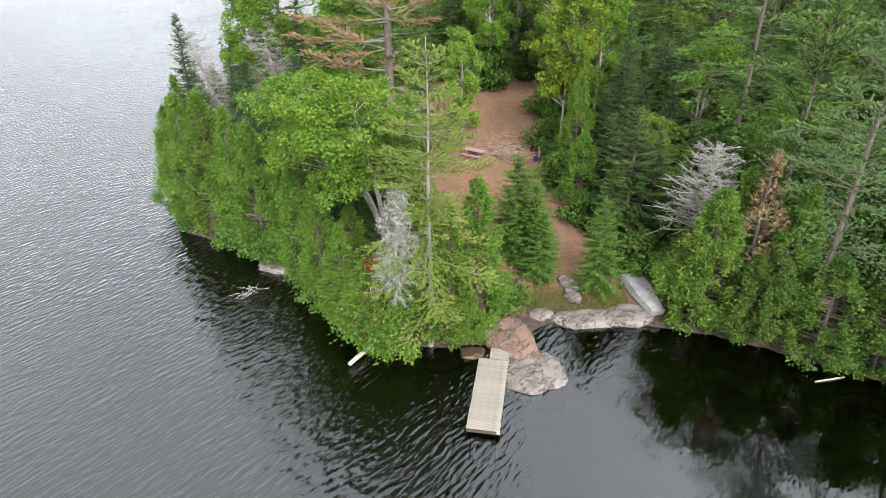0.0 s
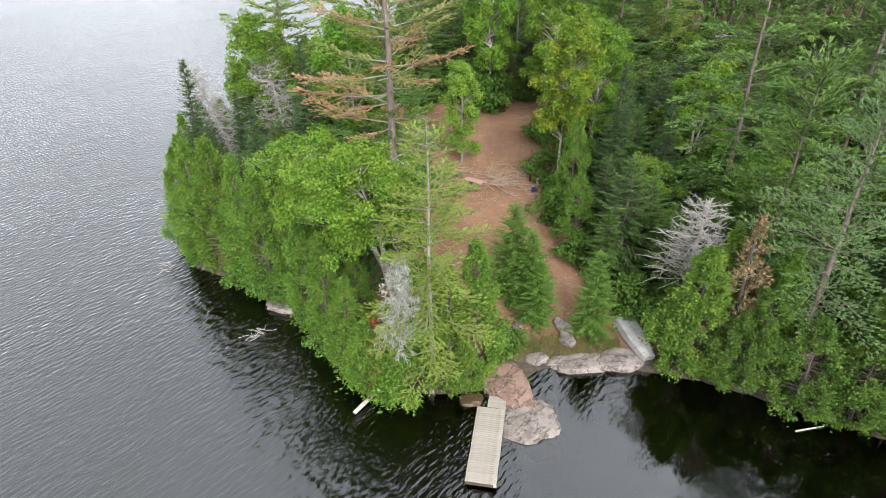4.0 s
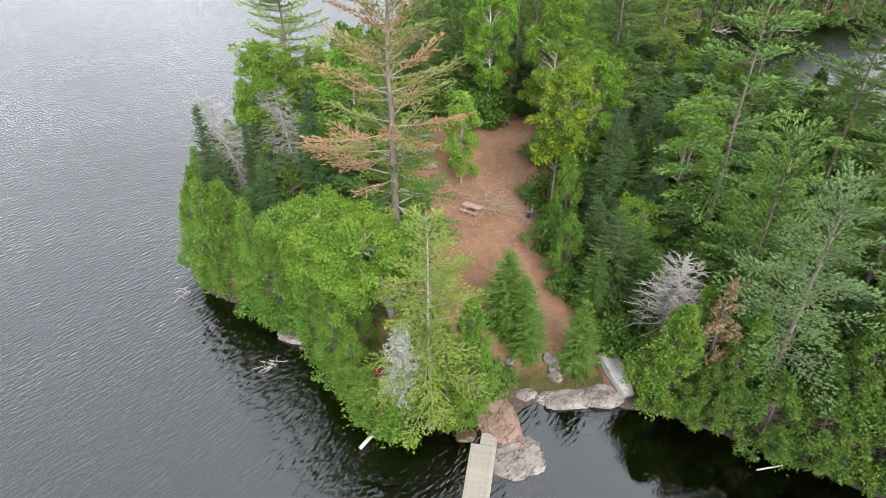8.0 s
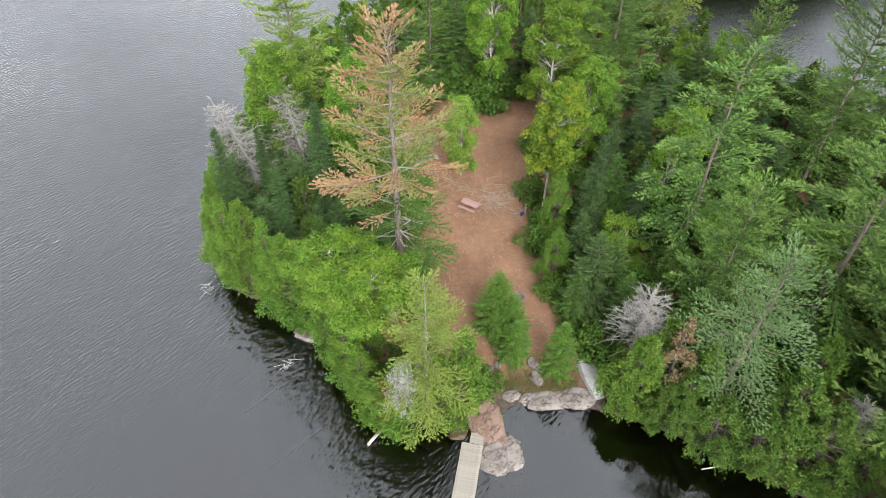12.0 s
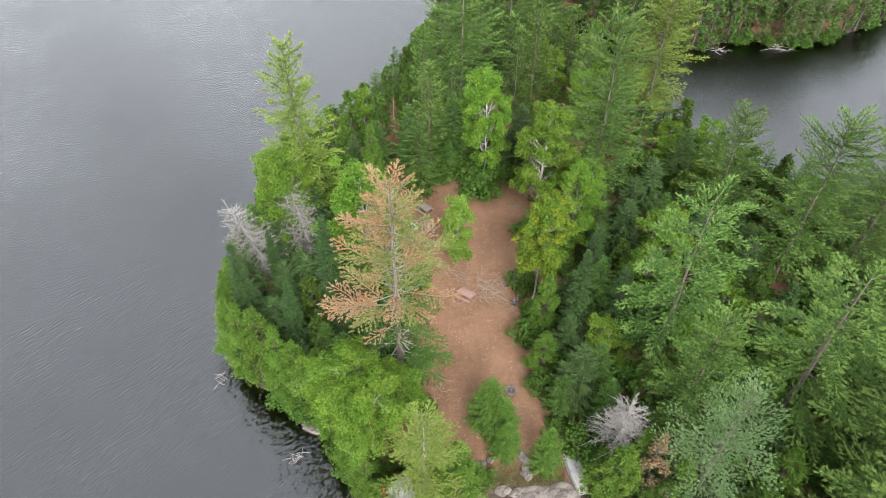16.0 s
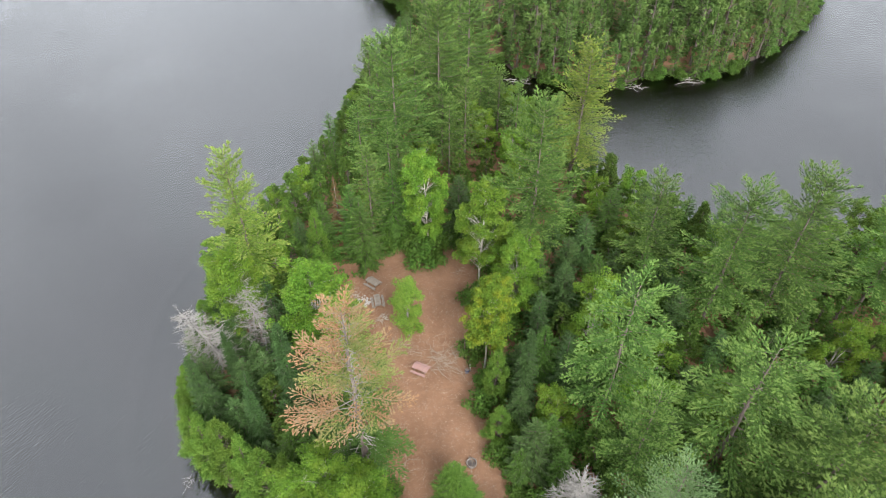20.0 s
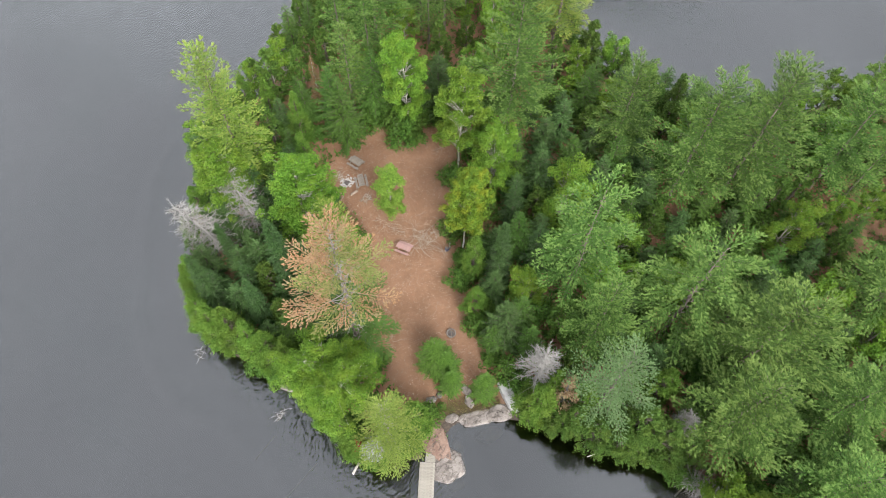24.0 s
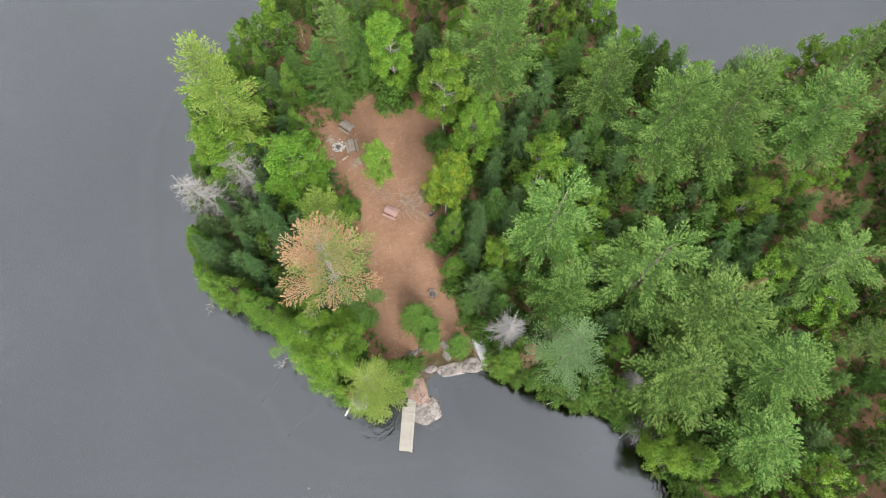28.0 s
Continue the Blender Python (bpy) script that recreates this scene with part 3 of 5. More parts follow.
def pine_shape(seed, h, r, base=0.28, whorl=0.75, per=5, lean=(0.0, 0.0), thick=0.012, bare=0.2, up0=-0.06, up1=0.75, power=0.62, tuft=0.30, sag=0.0, mats=1, choose=None, nneedle=10, plume=0.17, twig=9.0, wide=0.06, fork=0.27, fall=0.6, low=1.0, step=0.2, tips=False, ragged=0.3):
    """A white pine: whorls of long separate limbs, each a feathered plume of needle tufts, paler at the tips."""
    rng = np.random.default_rng(seed)
    segs, at = bent_trunk(rng, h, thick * h + 0.03, lean, 0.015)
    limbs = []
    T = [[] for _ in range(mats + tips)]
    A = [[] for _ in range(mats + tips)]
    z, turn = base * h, rng.uniform(0, 6)
    while z < h * 0.985:
        u = (z / h - base) / (1 - base)
        turn += 0.9
        for k in range(per):
            ang = turn + 2 * math.pi * k / per + rng.normal(0, 0.2)
            ln = r * ((1 - u) ** power) * (0.55 + 0.45 * min(1, u * 3.5)) * rng.uniform(1 - 1.6 * ragged, 1 + 0.5 * ragged) + 0.35
            which = choose(ang, u, rng) if choose else 0
            bald = which == 3
            ln *= (0.62 if bald else 1.0) * (low if u < 0.27 else 1.0)
            el = up0 + (up1 - up0) * u ** 1.5 + rng.normal(0, 0.28 if bald else 0.09)
            out = np.array([math.cos(ang), math.sin(ang), 0])
            dr = out * math.cos(el) + np.array([0, 0, math.sin(el)])
            p0 = at(z + rng.uniform(-0.35, 0.35) * whorl)
            bow = np.array([0, 0, 0.10 * ln - sag * ln])
            pts = [p0, p0 + dr * ln * 0.35 - bow * 0.25, p0 + dr * ln * 0.7 - bow * 0.1, p0 + dr * ln + bow * (0.5 if not sag else 1.0)]
            limbs += chain(pts, 0.014 + 0.0075 * ln, 0.005)
            pts = np.array(pts)
            which = 0 if bald else which
            side = np.array([-out[1], out[0], 0])
            b0 = bare * (1 - fall * u)
            n = max(3, int(ln * (1 - b0) / fork))
            most = min(1.15, 0.22 + plume * ln)
            for s in np.linspace(b0, 1.0, n):
                c = np.array([np.interp(s * 3, range(4), pts[:, j]) for j in range(3)])
                w = (s - b0) / max(1 - b0, 1e-6)
                if not bald:
                    T[which + (mats - which) * (tips and w > 0.8)].append(c + np.array([0, 0, 0.05]))
                    A[which + (mats - which) * (tips and w > 0.8)].append(dr)
                for sg in (-1, 1):
                    tl = most * (0.30 + 0.70 * math.sin(math.pi * min(1.0, 0.18 + 0.80 * w)) ** 0.8) * rng.uniform(0.65, 1.2)
                    td = unit(dr * 0.85 + side * sg * (0.8 if s < 0.97 else 0.25) + np.array([0, 0, 0.04]) + rng.normal(0, 0.13, 3))
                    m = max(1, int(tl / step))
                    for q in range(0 if bald else m):
                        pale = tips and (q == m - 1 or w > 0.85) and rng.uniform() < 0.8
                        T[mats if pale else which].append(c + td * tl * (q + 1) / m + rng.normal(0, 0.04, 3) + np.array([0, 0, -0.06 * tl * ((q + 1) / m) ** 2]))
                        A[mats if pale else which].append(td)
                    if bald or tl > twig:
                        limbs.append((*c, 0.009, *(c + td * tl), 0.003))
        z += whorl * rng.uniform(0.75, 1.2) * (1 - 0.35 * u)
    groups = []
    for w in range(mats + tips):
        if not T[w]:
            continue
        t, a = np.array(T[w]), np.array(A[w])
        t, a = np.repeat(t, nneedle, 0), np.repeat(a, nneedle, 0)
        d = unit(a * 0.95 + rng.normal(0, 0.33, t.shape) * np.array([1, 1, 0.6]) + np.array([0, 0, 0.12]))
        groups.append((needles(t - d * 0.05, d, np.array([[0, 0, 1.0]]) + rng.normal(0, 0.35, t.shape), tuft * rng.uniform(0.7, 1.15, len(t)), wide), w))
    return tubes(segs, 8, True), tubes(limbs, 3), groups


def leafy_shape(seed, h, r, stems=1, lean=(0.0, 0.0), base=0.35, clumps=110, leaves=100, leaf=0.19, thick=0.010, tall=1.0, flat=0.8):
    """A birch: pale slender stems forking into limbs, each ending in loose clumps of small leaves."""
    rng = np.random.default_rng(seed)
    segs, limbs, C = [], [], []
    for st in range(stems):
        ln = (lean[0] + (rng.uniform(-1, 1) * 0.22 * h if stems > 1 else 0), lean[1] + (rng.uniform(-1, 1) * 0.22 * h if stems > 1 else 0))
        sg, at = bent_trunk(rng, h * (0.9 if st else 0.96), thick * h + 0.03, ln, 0.02)
        segs += sg
        each = clumps // stems
        lobes = max(5, each // 8)
        for i in range(each):
            j = i % lobes
            own = np.random.default_rng(seed * 97 + st * 31 + j)
            u = (j + own.uniform()) / lobes
            prof = math.sin(math.pi * min(1, 0.16 + 0.80 * u)) ** 0.7
            ang = j * 2.399 + own.normal(0, 0.4)
            rr = r * prof * math.sqrt(own.uniform(0.18, 1.0)) / (1 if stems == 1 else 1.2)
            z = h * (base + (0.97 - base) * u)
            p0 = at(max(h * base * 0.6, z - rr * own.uniform(0.5, 0.9)))
            hub = at(z) + np.array([math.cos(ang) * rr, math.sin(ang) * rr, 0])
            c = hub + rng.normal(0, 1, 3) * np.array([1, 1, 0.62]) * (0.105 * r + 0.16)
            mid = (p0 + c) / 2 + rng.normal(0, 0.12, 3) + np.array([0, 0, 0.1 * rr])
            limbs += chain([p0, mid, c], 0.008 + 0.006 * rr, 0.004)
            C.append(c)
    C = np.array(C)
    n = leaves
    P = np.repeat(C, n, 0)
    spread = 0.06 * r + 0.27
    way = unit(rng.normal(0, 1, P.shape) + np.array([0, 0, 0.45]))
    off = way * spread * rng.uniform(0.75, 1.3, (len(P), 1)) * np.array([1, 1, flat * tall])
    P = P + off
    D = rng.normal(0, 0.8, P.shape) + np.array([0, 0, -0.2])
    N = np.array([[0, 0, 0.7]]) + way * 0.7 + rng.normal(0, 0.35, P.shape)
    ln = leaf * rng.uniform(0.7, 1.25, len(P))
    return tubes(segs, 8, True), tubes(limbs, 3), [(needles(P, D, N, ln, ln * 0.85), 0)]


def dead_shape(seed, h, r, lean=(0.0, 0.0), per=5, gap=0.33, fine=9, sag=0.2, beard=0, curl=0.2, thick=0.014, power=0.7, start=0.12):
    """A bare dead conifer: silver stem with many drooping forked twigs; beard hangs lichen on them."""
    rng = np.random.default_rng(seed)
    segs, at = bent_trunk(rng, h, thick * h + 0.03, lean, 0.03)
    limbs, B = [], []
    z, turn = start * h, 0.0
    while z < h * 0.97:
        u = z / h
        for k in range(per):
            turn += 2.399 + rng.normal(0, 0.3)
            ln = r * (1 - u) ** power * rng.uniform(0.5, 1.15) + 0.2
            dr = np.array([math.cos(turn), math.sin(turn), rng.normal(0.05, 0.22) - sag * (1 - u)])
            p = [at(z)]
            for j in range(3):
                p.append(p[-1] + (dr + np.array([0, 0, curl * (j - 0.5)]) + rng.normal(0, 0.14, 3)) * ln / 3)
            limbs += chain(p, 0.018 + 0.012 * ln, 0.010)
            p = np.array(p)
            for s in rng.uniform(0.25, 1, fine):
                c = np.array([np.interp(s * 3, range(4), p[:, j]) for j in range(3)])
                e = c + (rng.normal(0, 0.55, 3) + dr * 0.6) * 0.28 * ln
                limbs.append((*c, 0.016, *e, 0.007))
                B += [c, (c + e) / 2, e]
        z += gap * rng.uniform(0.7, 1.3)
    groups = []
    if beard:
        P = np.repeat(np.array(B), beard, 0)
        P = P + rng.normal(0, 0.05, P.shape)
        D = np.array([[0, 0, -0.6]]) + rng.normal(0, 0.5, P.shape)
        groups = [(needles(P, D, rng.normal(0, 1, P.shape), rng.uniform(0.10, 0.26, len(P)), 0.05), 0)]
    return tubes(segs, 7, True), tubes(limbs, 3), groups


KINDS, RAW = {}, {}


def kind_of_tree(key, shape, bark, limb, leaves):
    trunk, limbs, groups = shape
    RAW[key] = [(trunk, bark), (limbs, limb)] + [(g, leaves[w]) for g, w in groups]
    stem = mesh_of("trunk", [(trunk, 0)], [bark])
    skin = bmesh.new()
    skin.from_mesh(stem)
    bmesh.ops.remove_doubles(skin, verts=skin.verts, dist=0.001)
    skin.to_mesh(stem)
    skin.free()
    KINDS[key] = (stem, mesh_of("limbwork", [(limbs, 0)], [limb]),
                  mesh_of("crown", groups, leaves) if groups else None)


def plant(key, name, label, x, y, s=1.0, tall=1.0, turn=None, z=None, tilt=(0, 0), category="tree", group=""):
    """One tree of a kind, standing on the ground: s widens it, tall stretches it."""
    rng = random.Random(hash((round(x * 10), round(y * 10))) & 0xFFFF)
    root = new(name)
    zz = gz(x, y) - 0.08 if z is None else z
    a = rng.uniform(0, 360) if turn is None else turn
    root.matrix_basis = pose(x, y, zz, tilt[0], tilt[1], 0) @ pose(0, 0, 0, 0, 0, a) @ Matrix.Diagonal((s, s, s * tall, 1))
    for pname, me in zip(("trunk", "limbwork", "crown"), KINDS[key]):
        if me is not None:
            ob = new(pname, me)
            ob.parent = root
            if pname == "limbwork":
                ob["kind"] = "stuff"
    tagged(root, label, category, group)
    PLANTED.append((x, y))
    return root


def woods(name, label, spots):
    """A stand too far off to count, as one mesh: spots of (kind, x, y, wide, tall, turn)."""
    mats, groups = [], []
    for key, x, y, s, tall, turn in spots:
        m = np.array(pose(x, y, gz(x, y) - 0.08, 0, 0, turn) @ Matrix.Diagonal((s, s, s * tall, 1)))
        for arr, mat in RAW[key]:
            if mat not in mats:
                mats.append(mat)
            groups.append((np.asarray(arr) @ m[:3, :3].T + m[:3, 3], mats.index(mat)))
    return tagged(new(name, mesh_of(name, groups, mats)), label, "woods", kind="stuff")


PLANTED = []


# ---- trees: kinds ----
def dying(ang, u, rng):
    """Green low boughs, a half-bare middle, then rusty on the weather side and yellow-green on the other."""
    side, k = math.cos(ang - 2.9), rng.uniform()
    if u < 0.26:
        return 2 if k < 0.85 else 3
    if u < 0.42:
        return 3 if k < 0.4 else (2 if side < 0.2 else 0)
    if side > -0.25:
        return 0 if k < 0.52 else (3 if k < 0.76 else 1)
    return 1 if k < 0.64 else (0 if k < 0.78 else 3)


def plan_kinds():
    P, B, D, G = BARK_PINE, BARK_BIRCH, BARK_DARK, BARK_GREY
    white = dict(per=6, thick=0.008, tips=True, tuft=0.34, wide=0.085, nneedle=11, step=0.24, plume=0.135, fork=0.28, bare=0.06)
    kind_of_tree("pine_a", pine_shape(11, 20, 5.7, base=0.18, whorl=1.6, power=0.4, ragged=0.2, **white), P, P, [F_PINE, F_PINE_TIP])
    kind_of_tree("pine_b", pine_shape(12, 20, 5.6, base=0.18, whorl=1.65, up0=-0.05, power=0.38, ragged=0.2, **white), P, P, [F_PINE, F_PINE_TIP])
    kind_of_tree("pine_c", pine_shape(13, 16, 4.4, base=0.14, whorl=1.4, power=0.45, ragged=0.2, **white), P, P, [F_PINE, F_PINE_TIP])
    kind_of_tree("pine_lit", pine_shape(14, 20, 4.5, base=0.2, whorl=1.3, power=0.45, **white), P, P, [F_PINE_LIT, F_PINE_LIT_TIP])
    kind_of_tree("pine_open", pine_shape(15, 20, 5.4, base=0.16, whorl=1.9, up0=-0.25, up1=0.35, power=0.33, fall=0.0, sag=0.14, ragged=0.12, **{**white, "per": 5, "plume": 0.11, "fork": 0.25, "bare": 0.12}), P, P, [F_PINE, F_PINE_TIP])
    kind_of_tree("pine_grey", pine_shape(16, 16.5, 4.9, base=0.05, whorl=1.25, power=0.42, sag=0.24, per=6, ragged=0.45, tuft=0.24, wide=0.07, nneedle=15, plume=0.22, step=0.27, fork=0.32, bare=0.12), P, P, [F_GREY])
    kind_of_tree("pine_far", pine_shape(17, 20, 4.6, base=0.2, whorl=1.5, per=6, nneedle=5, tuft=0.5, wide=0.17, power=0.46, bare=0.12, fork=0.42, step=0.36, plume=0.13, tips=True), P, P, [F_PINE, F_PINE_TIP])
    kind_of_tree("dying_pine", pine_shape(21, 25, 5.3, base=0.20, whorl=1.15, per=6, mats=4, choose=dying, bare=0.3, fall=0.3, tuft=0.30, twig=1.0, wide=0.07, fork=0.24, nneedle=11, plume=0.17, step=0.22, low=0.95, power=0.45, up0=-0.12, up1=0.7, ragged=0.42), P, G, [F_RUST, F_OLIVE, F_PINE])
    kind_of_tree("larch", pine_shape(22, 17, 3.7, base=0.12, whorl=0.95, per=5, thick=0.007, bare=0.2, power=0.6, sag=0.12, up0=-0.15, up1=0.5, nneedle=12, tuft=0.27, wide=0.065, fork=0.26, plume=0.26, ragged=0.42), G, G, [F_LARCH])
    kind_of_tree("birch_big", leafy_shape(31, 13, 4.1, 3, (-3.2, -4.4), 0.46, 330, 190, 0.13, thick=0.013), B, B, [F_BIRCH])
    kind_of_tree("birch_a", leafy_shape(32, 14, 3.6, 1, base=0.26, clumps=270, leaves=100, leaf=0.19), B, B, [F_BIRCH])
    kind_of_tree("birch_b", leafy_shape(33, 16, 2.9, 1, (0.6, 0.3), 0.30, 270, 105, 0.19, thick=0.007), B, B, [F_BIRCH])
    kind_of_tree("birch_yellow", leafy_shape(34, 15, 2.8, 1, (0.5, 0), 0.36, 270, 110, 0.19, thick=0.006), B, B, [F_YELLOW])
    kind_of_tree("sapling", leafy_shape(35, 9.6, 1.6, 1, base=0.14, clumps=170, leaves=80, leaf=0.16, tall=1.25), G, G, [F_SAP])
    kind_of_tree("maple", leafy_shape(36, 10, 3.0, 2, base=0.2, clumps=170, leaves=80, leaf=0.19), G, G, [F_BIRCH])
    kind_of_tree("shrub", leafy_shape(37, 1.7, 1.0, 3, base=0.05, clumps=30, leaves=60, leaf=0.16, thick=0.012), D, D, [F_SHRUB])
    kind_of_tree("spruce_a", spruce_shape(41, 13, 1.6, power=0.7, gap=0.2, per=8, tuft=1.0), D, D, [F_SPRUCE])
    kind_of_tree("spruce_b", spruce_shape(42, 10, 2.0, gap=0.4, per=7), D, D, [F_SPRUCE])
    kind_of_tree("fir_a", spruce_shape(43, 9.4, 3.0, gap=0.36, per=8, droop=0.18, power=0.72, upturn=0.2), D, D, [F_FIR])
    kind_of_tree("fir_b", spruce_shape(44, 9.4, 3.1, gap=0.38, per=8, droop=0.15, power=0.72, upturn=0.22), D, D, [F_BLUE])
    kind_of_tree("fir_small", spruce_shape(45, 6.5, 1.75, droop=0.15, gap=0.21, per=9, power=0.72, upturn=0.25, tuft=0.85, step=0.12), D, D, [F_YOUNG])
    kind_of_tree("fir_brown", spruce_shape(46, 13.5, 1.9, gap=0.36, tuft=0.95), BARK_DEAD, BARK_DEAD, [F_BROWN])
    kind_of_tree("cedar_a", cedar_shape(51, 9.2, 2.2, 200, 70, belly=0.2, top=0.78, size=0.2), D, P, [F_CEDAR])
    kind_of_tree("cedar_b", cedar_shape(52, 10, 1.85, 190, 66, lumps=0.4, belly=0.18, top=0.9, size=0.2), D, P, [F_CEDAR])
    kind_of_tree("cedar_wide", cedar_shape(53, 8.6, 3.0, 300, 84, belly=0.2, size=0.2), D, P, [F_CEDAR])
    kind_of_tree("cedar_dark", cedar_shape(58, 8.6, 2.7, 220, 70, belly=0.22, top=0.75, lumps=0.5, size=0.21), D, P, [F_WOOD])
    kind_of_tree("cedar_small", cedar_shape(54, 5.2, 1.5, 130, 60, size=0.19), D, P, [F_CEDAR])
    kind_of_tree("cedar_rust", cedar_shape(55, 10.5, 1.6, 100, 26, lumps=0.5), BARK_DARK, BARK_ASH, [F_TAN])
    kind_of_tree("red_small", cedar_shape(56, 5.6, 0.75, 44, 16, belly=0.1), BARK_DEAD, BARK_DEAD, [F_RED])
    kind_of_tree("dead_a", dead_shape(61, 9.0, 2.0, gap=0.26, per=7, fine=16, sag=-0.25, curl=0.1, power=0.45, start=0.42, thick=0.010), BARK_ASH, BARK_ASH, None)
    kind_of_tree("dead_b", dead_shape(62, 10, 2.9, (-2.2, -0.8), gap=0.3, per=6, fine=14, power=0.5), BARK_ASH, BARK_ASH, None)
    kind_of_tree("dead_lichen", dead_shape(63, 9.6, 1.5, gap=0.22, per=5, fine=8, beard=2, start=0.42, power=0.8, sag=0.4), BARK_DEAD, BARK_DEAD, [F_LICHEN])
    kind_of_tree("wood_cedar", cedar_shape(70, 8.0, 2.4, 105, 24, size=0.42, fan=3, top=0.72, lumps=0.5), D, P, [F_WOOD])
    kind_of_tree("wood_fir", spruce_shape(74, 10, 3.0, gap=0.58, power=0.62, per=7, tuft=1.3, step=0.22), D, D, [F_FIR])
    kind_of_tree("wood_blue", spruce_shape(75, 8.6, 3.1, gap=0.5, power=0.62, per=7, tuft=1.3, step=0.2, droop=0.15, upturn=0.2), D, D, [F_BLUE])
    kind_of_tree("far_cedar", cedar_shape(71, 10.5, 2.1, 75, 16, size=0.5, fan=2, top=0.7), D, P, [F_FAR])
    kind_of_tree("thin_cedar", cedar_shape(76, 10.5, 2.4, 42, 9, size=0.95, fan=2, top=0.7), D, P, [F_FAR])
    kind_of_tree("far_leafy", leafy_shape(73, 9, 2.8, 1, base=0.2, clumps=110, leaves=45, leaf=0.26), G, G, [F_BIRCH])
    kind_of_tree("far_spruce", spruce_shape(72, 12, 2.2, gap=0.7, per=6, tuft=1.8, step=0.3), D, D, [F_FAR])


plan_kinds()

# ---- trees: where they stand ----
L_PINE = "tall white pine with layered green needle boughs"
plant("pine_lit", "white_pine", "tall pale-green white pine standing at the water", -18.8, 34.2, 1.16, 0.965)
plant("pine_lit", "white_pine", "tall white pine by the channel, sunlit yellow-green painted into its needles", 23.8, 51.8, 1.35, 0.82)
plant("pine_a", "white_pine", "tall dense white pine behind the clearing", 14.2, 37.0, 1.15)
plant("pine_c", "white_pine", "slender white pine at the far shore of the peninsula", 27.4, 32.8, 1.06)
plant("pine_b", "white_pine", "broad spreading white pine with grey limbs", 32.9, 25.3, 1.15, 0.89)
plant("pine_a", "white_pine", "broad tall white pine beside its twin", 39.5, 24.8, 1.2, 0.9, turn=70)
plant("pine_open", "white_pine", "white pine with open whorls and a pale broken top", 17.2, 14.3, 1.1, 0.98)
plant("pine_c", "white_pine", "narrow young white pine among firs", 17.6, 7.2, 0.95, 1.12, turn=20)
plant("pine_open", "white_pine", "white pine with long drooping plumes", 26.9, 8.2, 1.28, 0.78, turn=140)
plant("pine_c", "white_pine", "pale-tipped white pine leaning over the shore", 28.5, -3.5, 1.35, 0.80, turn=250)
plant("pine_b", "white_pine", "broad layered white pine near the shore", 32.4, 2.4, 1.38, 0.68, turn=200)
plant("pine_a", "white_pine", L_PINE, 39.5, -4.0, 1.1, 0.7, turn=30)
plant("pine_b", "white_pine", L_PINE, 52.0, 25.0, 1.15, 0.72, turn=300)
plant("pine_c", "white_pine", L_PINE, 36.5, -11.0, 1.2, 0.65)
plant("pine_open", "white_pine", L_PINE, 49.0, 7.0, 1.15, 0.65, turn=90)
plant("pine_grey", "white_pine", "grey-green soft-needled pine overhanging the water", 17.3, 0.8, 1.05)
plant("dying_pine", "dying_pine", "tall dying white pine with rusty orange and yellowing needles", -6.9, 11.0, 1.12, 0.92, turn=0)
plant("pine_lit", "white_pine", "pale green white pine behind the dying one", -7.7, 17.9, 0.9, 1.02, turn=50)
plant("larch", "pale_pine", "sparse pale yellow-green pine with drooping limbs", -4.5, -0.2, 1.0)
for x, y, s, a, n in ((11.0, 69.5, 1.2, 0, "pine_a"), (5.8, 63.0, 1.2, 80, "pine_b"), (-1.0, 55.0, 1.12, 160, "pine_a"), (13.4, 71, 0.78, 240, "pine_far"), (-4.5, 66, 0.62, 40, "pine_far"), (4.5, 78, 0.75, 200, "pine_far"), (9, 58, 0.8, 120, "pine_far"), (-6, 55, 0.68, 10, "pine_far"), (17, 60, 0.62, 310, "pine_far")):
    plant(n, "white_pine", "white pine in the stand behind the clearing", x, y, s, turn=a, group="pines behind the clearing")

plant("birch_big", "birch_tree", "large many-stemmed leaning white birch over the shore", -7.5, 9.2, 1.03, turn=0)
plant("birch_a", "birch_tree", "broad green birch near the west shore", -20.3, 30.5, 0.92)
plant("birch_a", "birch_tree", "broad green birch beside the clearing", -11.4, 26.2, 1.04, turn=80)
plant("birch_b", "birch_tree", "slender white-stemmed birch at the back of the clearing", 1.8, 40.2, 0.9, 1.14, turn=200)
plant("birch_b", "birch_tree", "white-stemmed birch with a leaning trunk", 7.4, 33.6, 1.0, turn=30)
plant("birch_a", "birch_tree", "young light-green birch in the wood", 11.0, 30.0, 0.86, turn=150)
plant("birch_yellow", "birch_tree", "birch with a yellowing crown on a bare white trunk", 6.3, 22.2, 0.93, 1.06, turn=20)
plant("maple", "leafy_tree", "bright green leafy tree among firs", 18.2, 23.5, 1.05)
plant("sapling", "young_tree", "slim young green tree standing alone in the clearing", -1.7, 27.9, 1.0, turn=0)
plant("maple", "leafy_tree", "low leafy tree beside the clearing", -7.4, 23.6, 0.7, turn=60)
plant("maple", "leafy_tree", "leafy green tree at the shore", 27.0, -9.6, 0.9, turn=100)
plant("maple", "leafy_tree", "leafy green tree under the pines", 12.8, 14.4, 0.72, turn=10)
plant("maple", "leafy_tree", "leafy green tree under the pines", 43.5, 17.0, 0.85, turn=210)

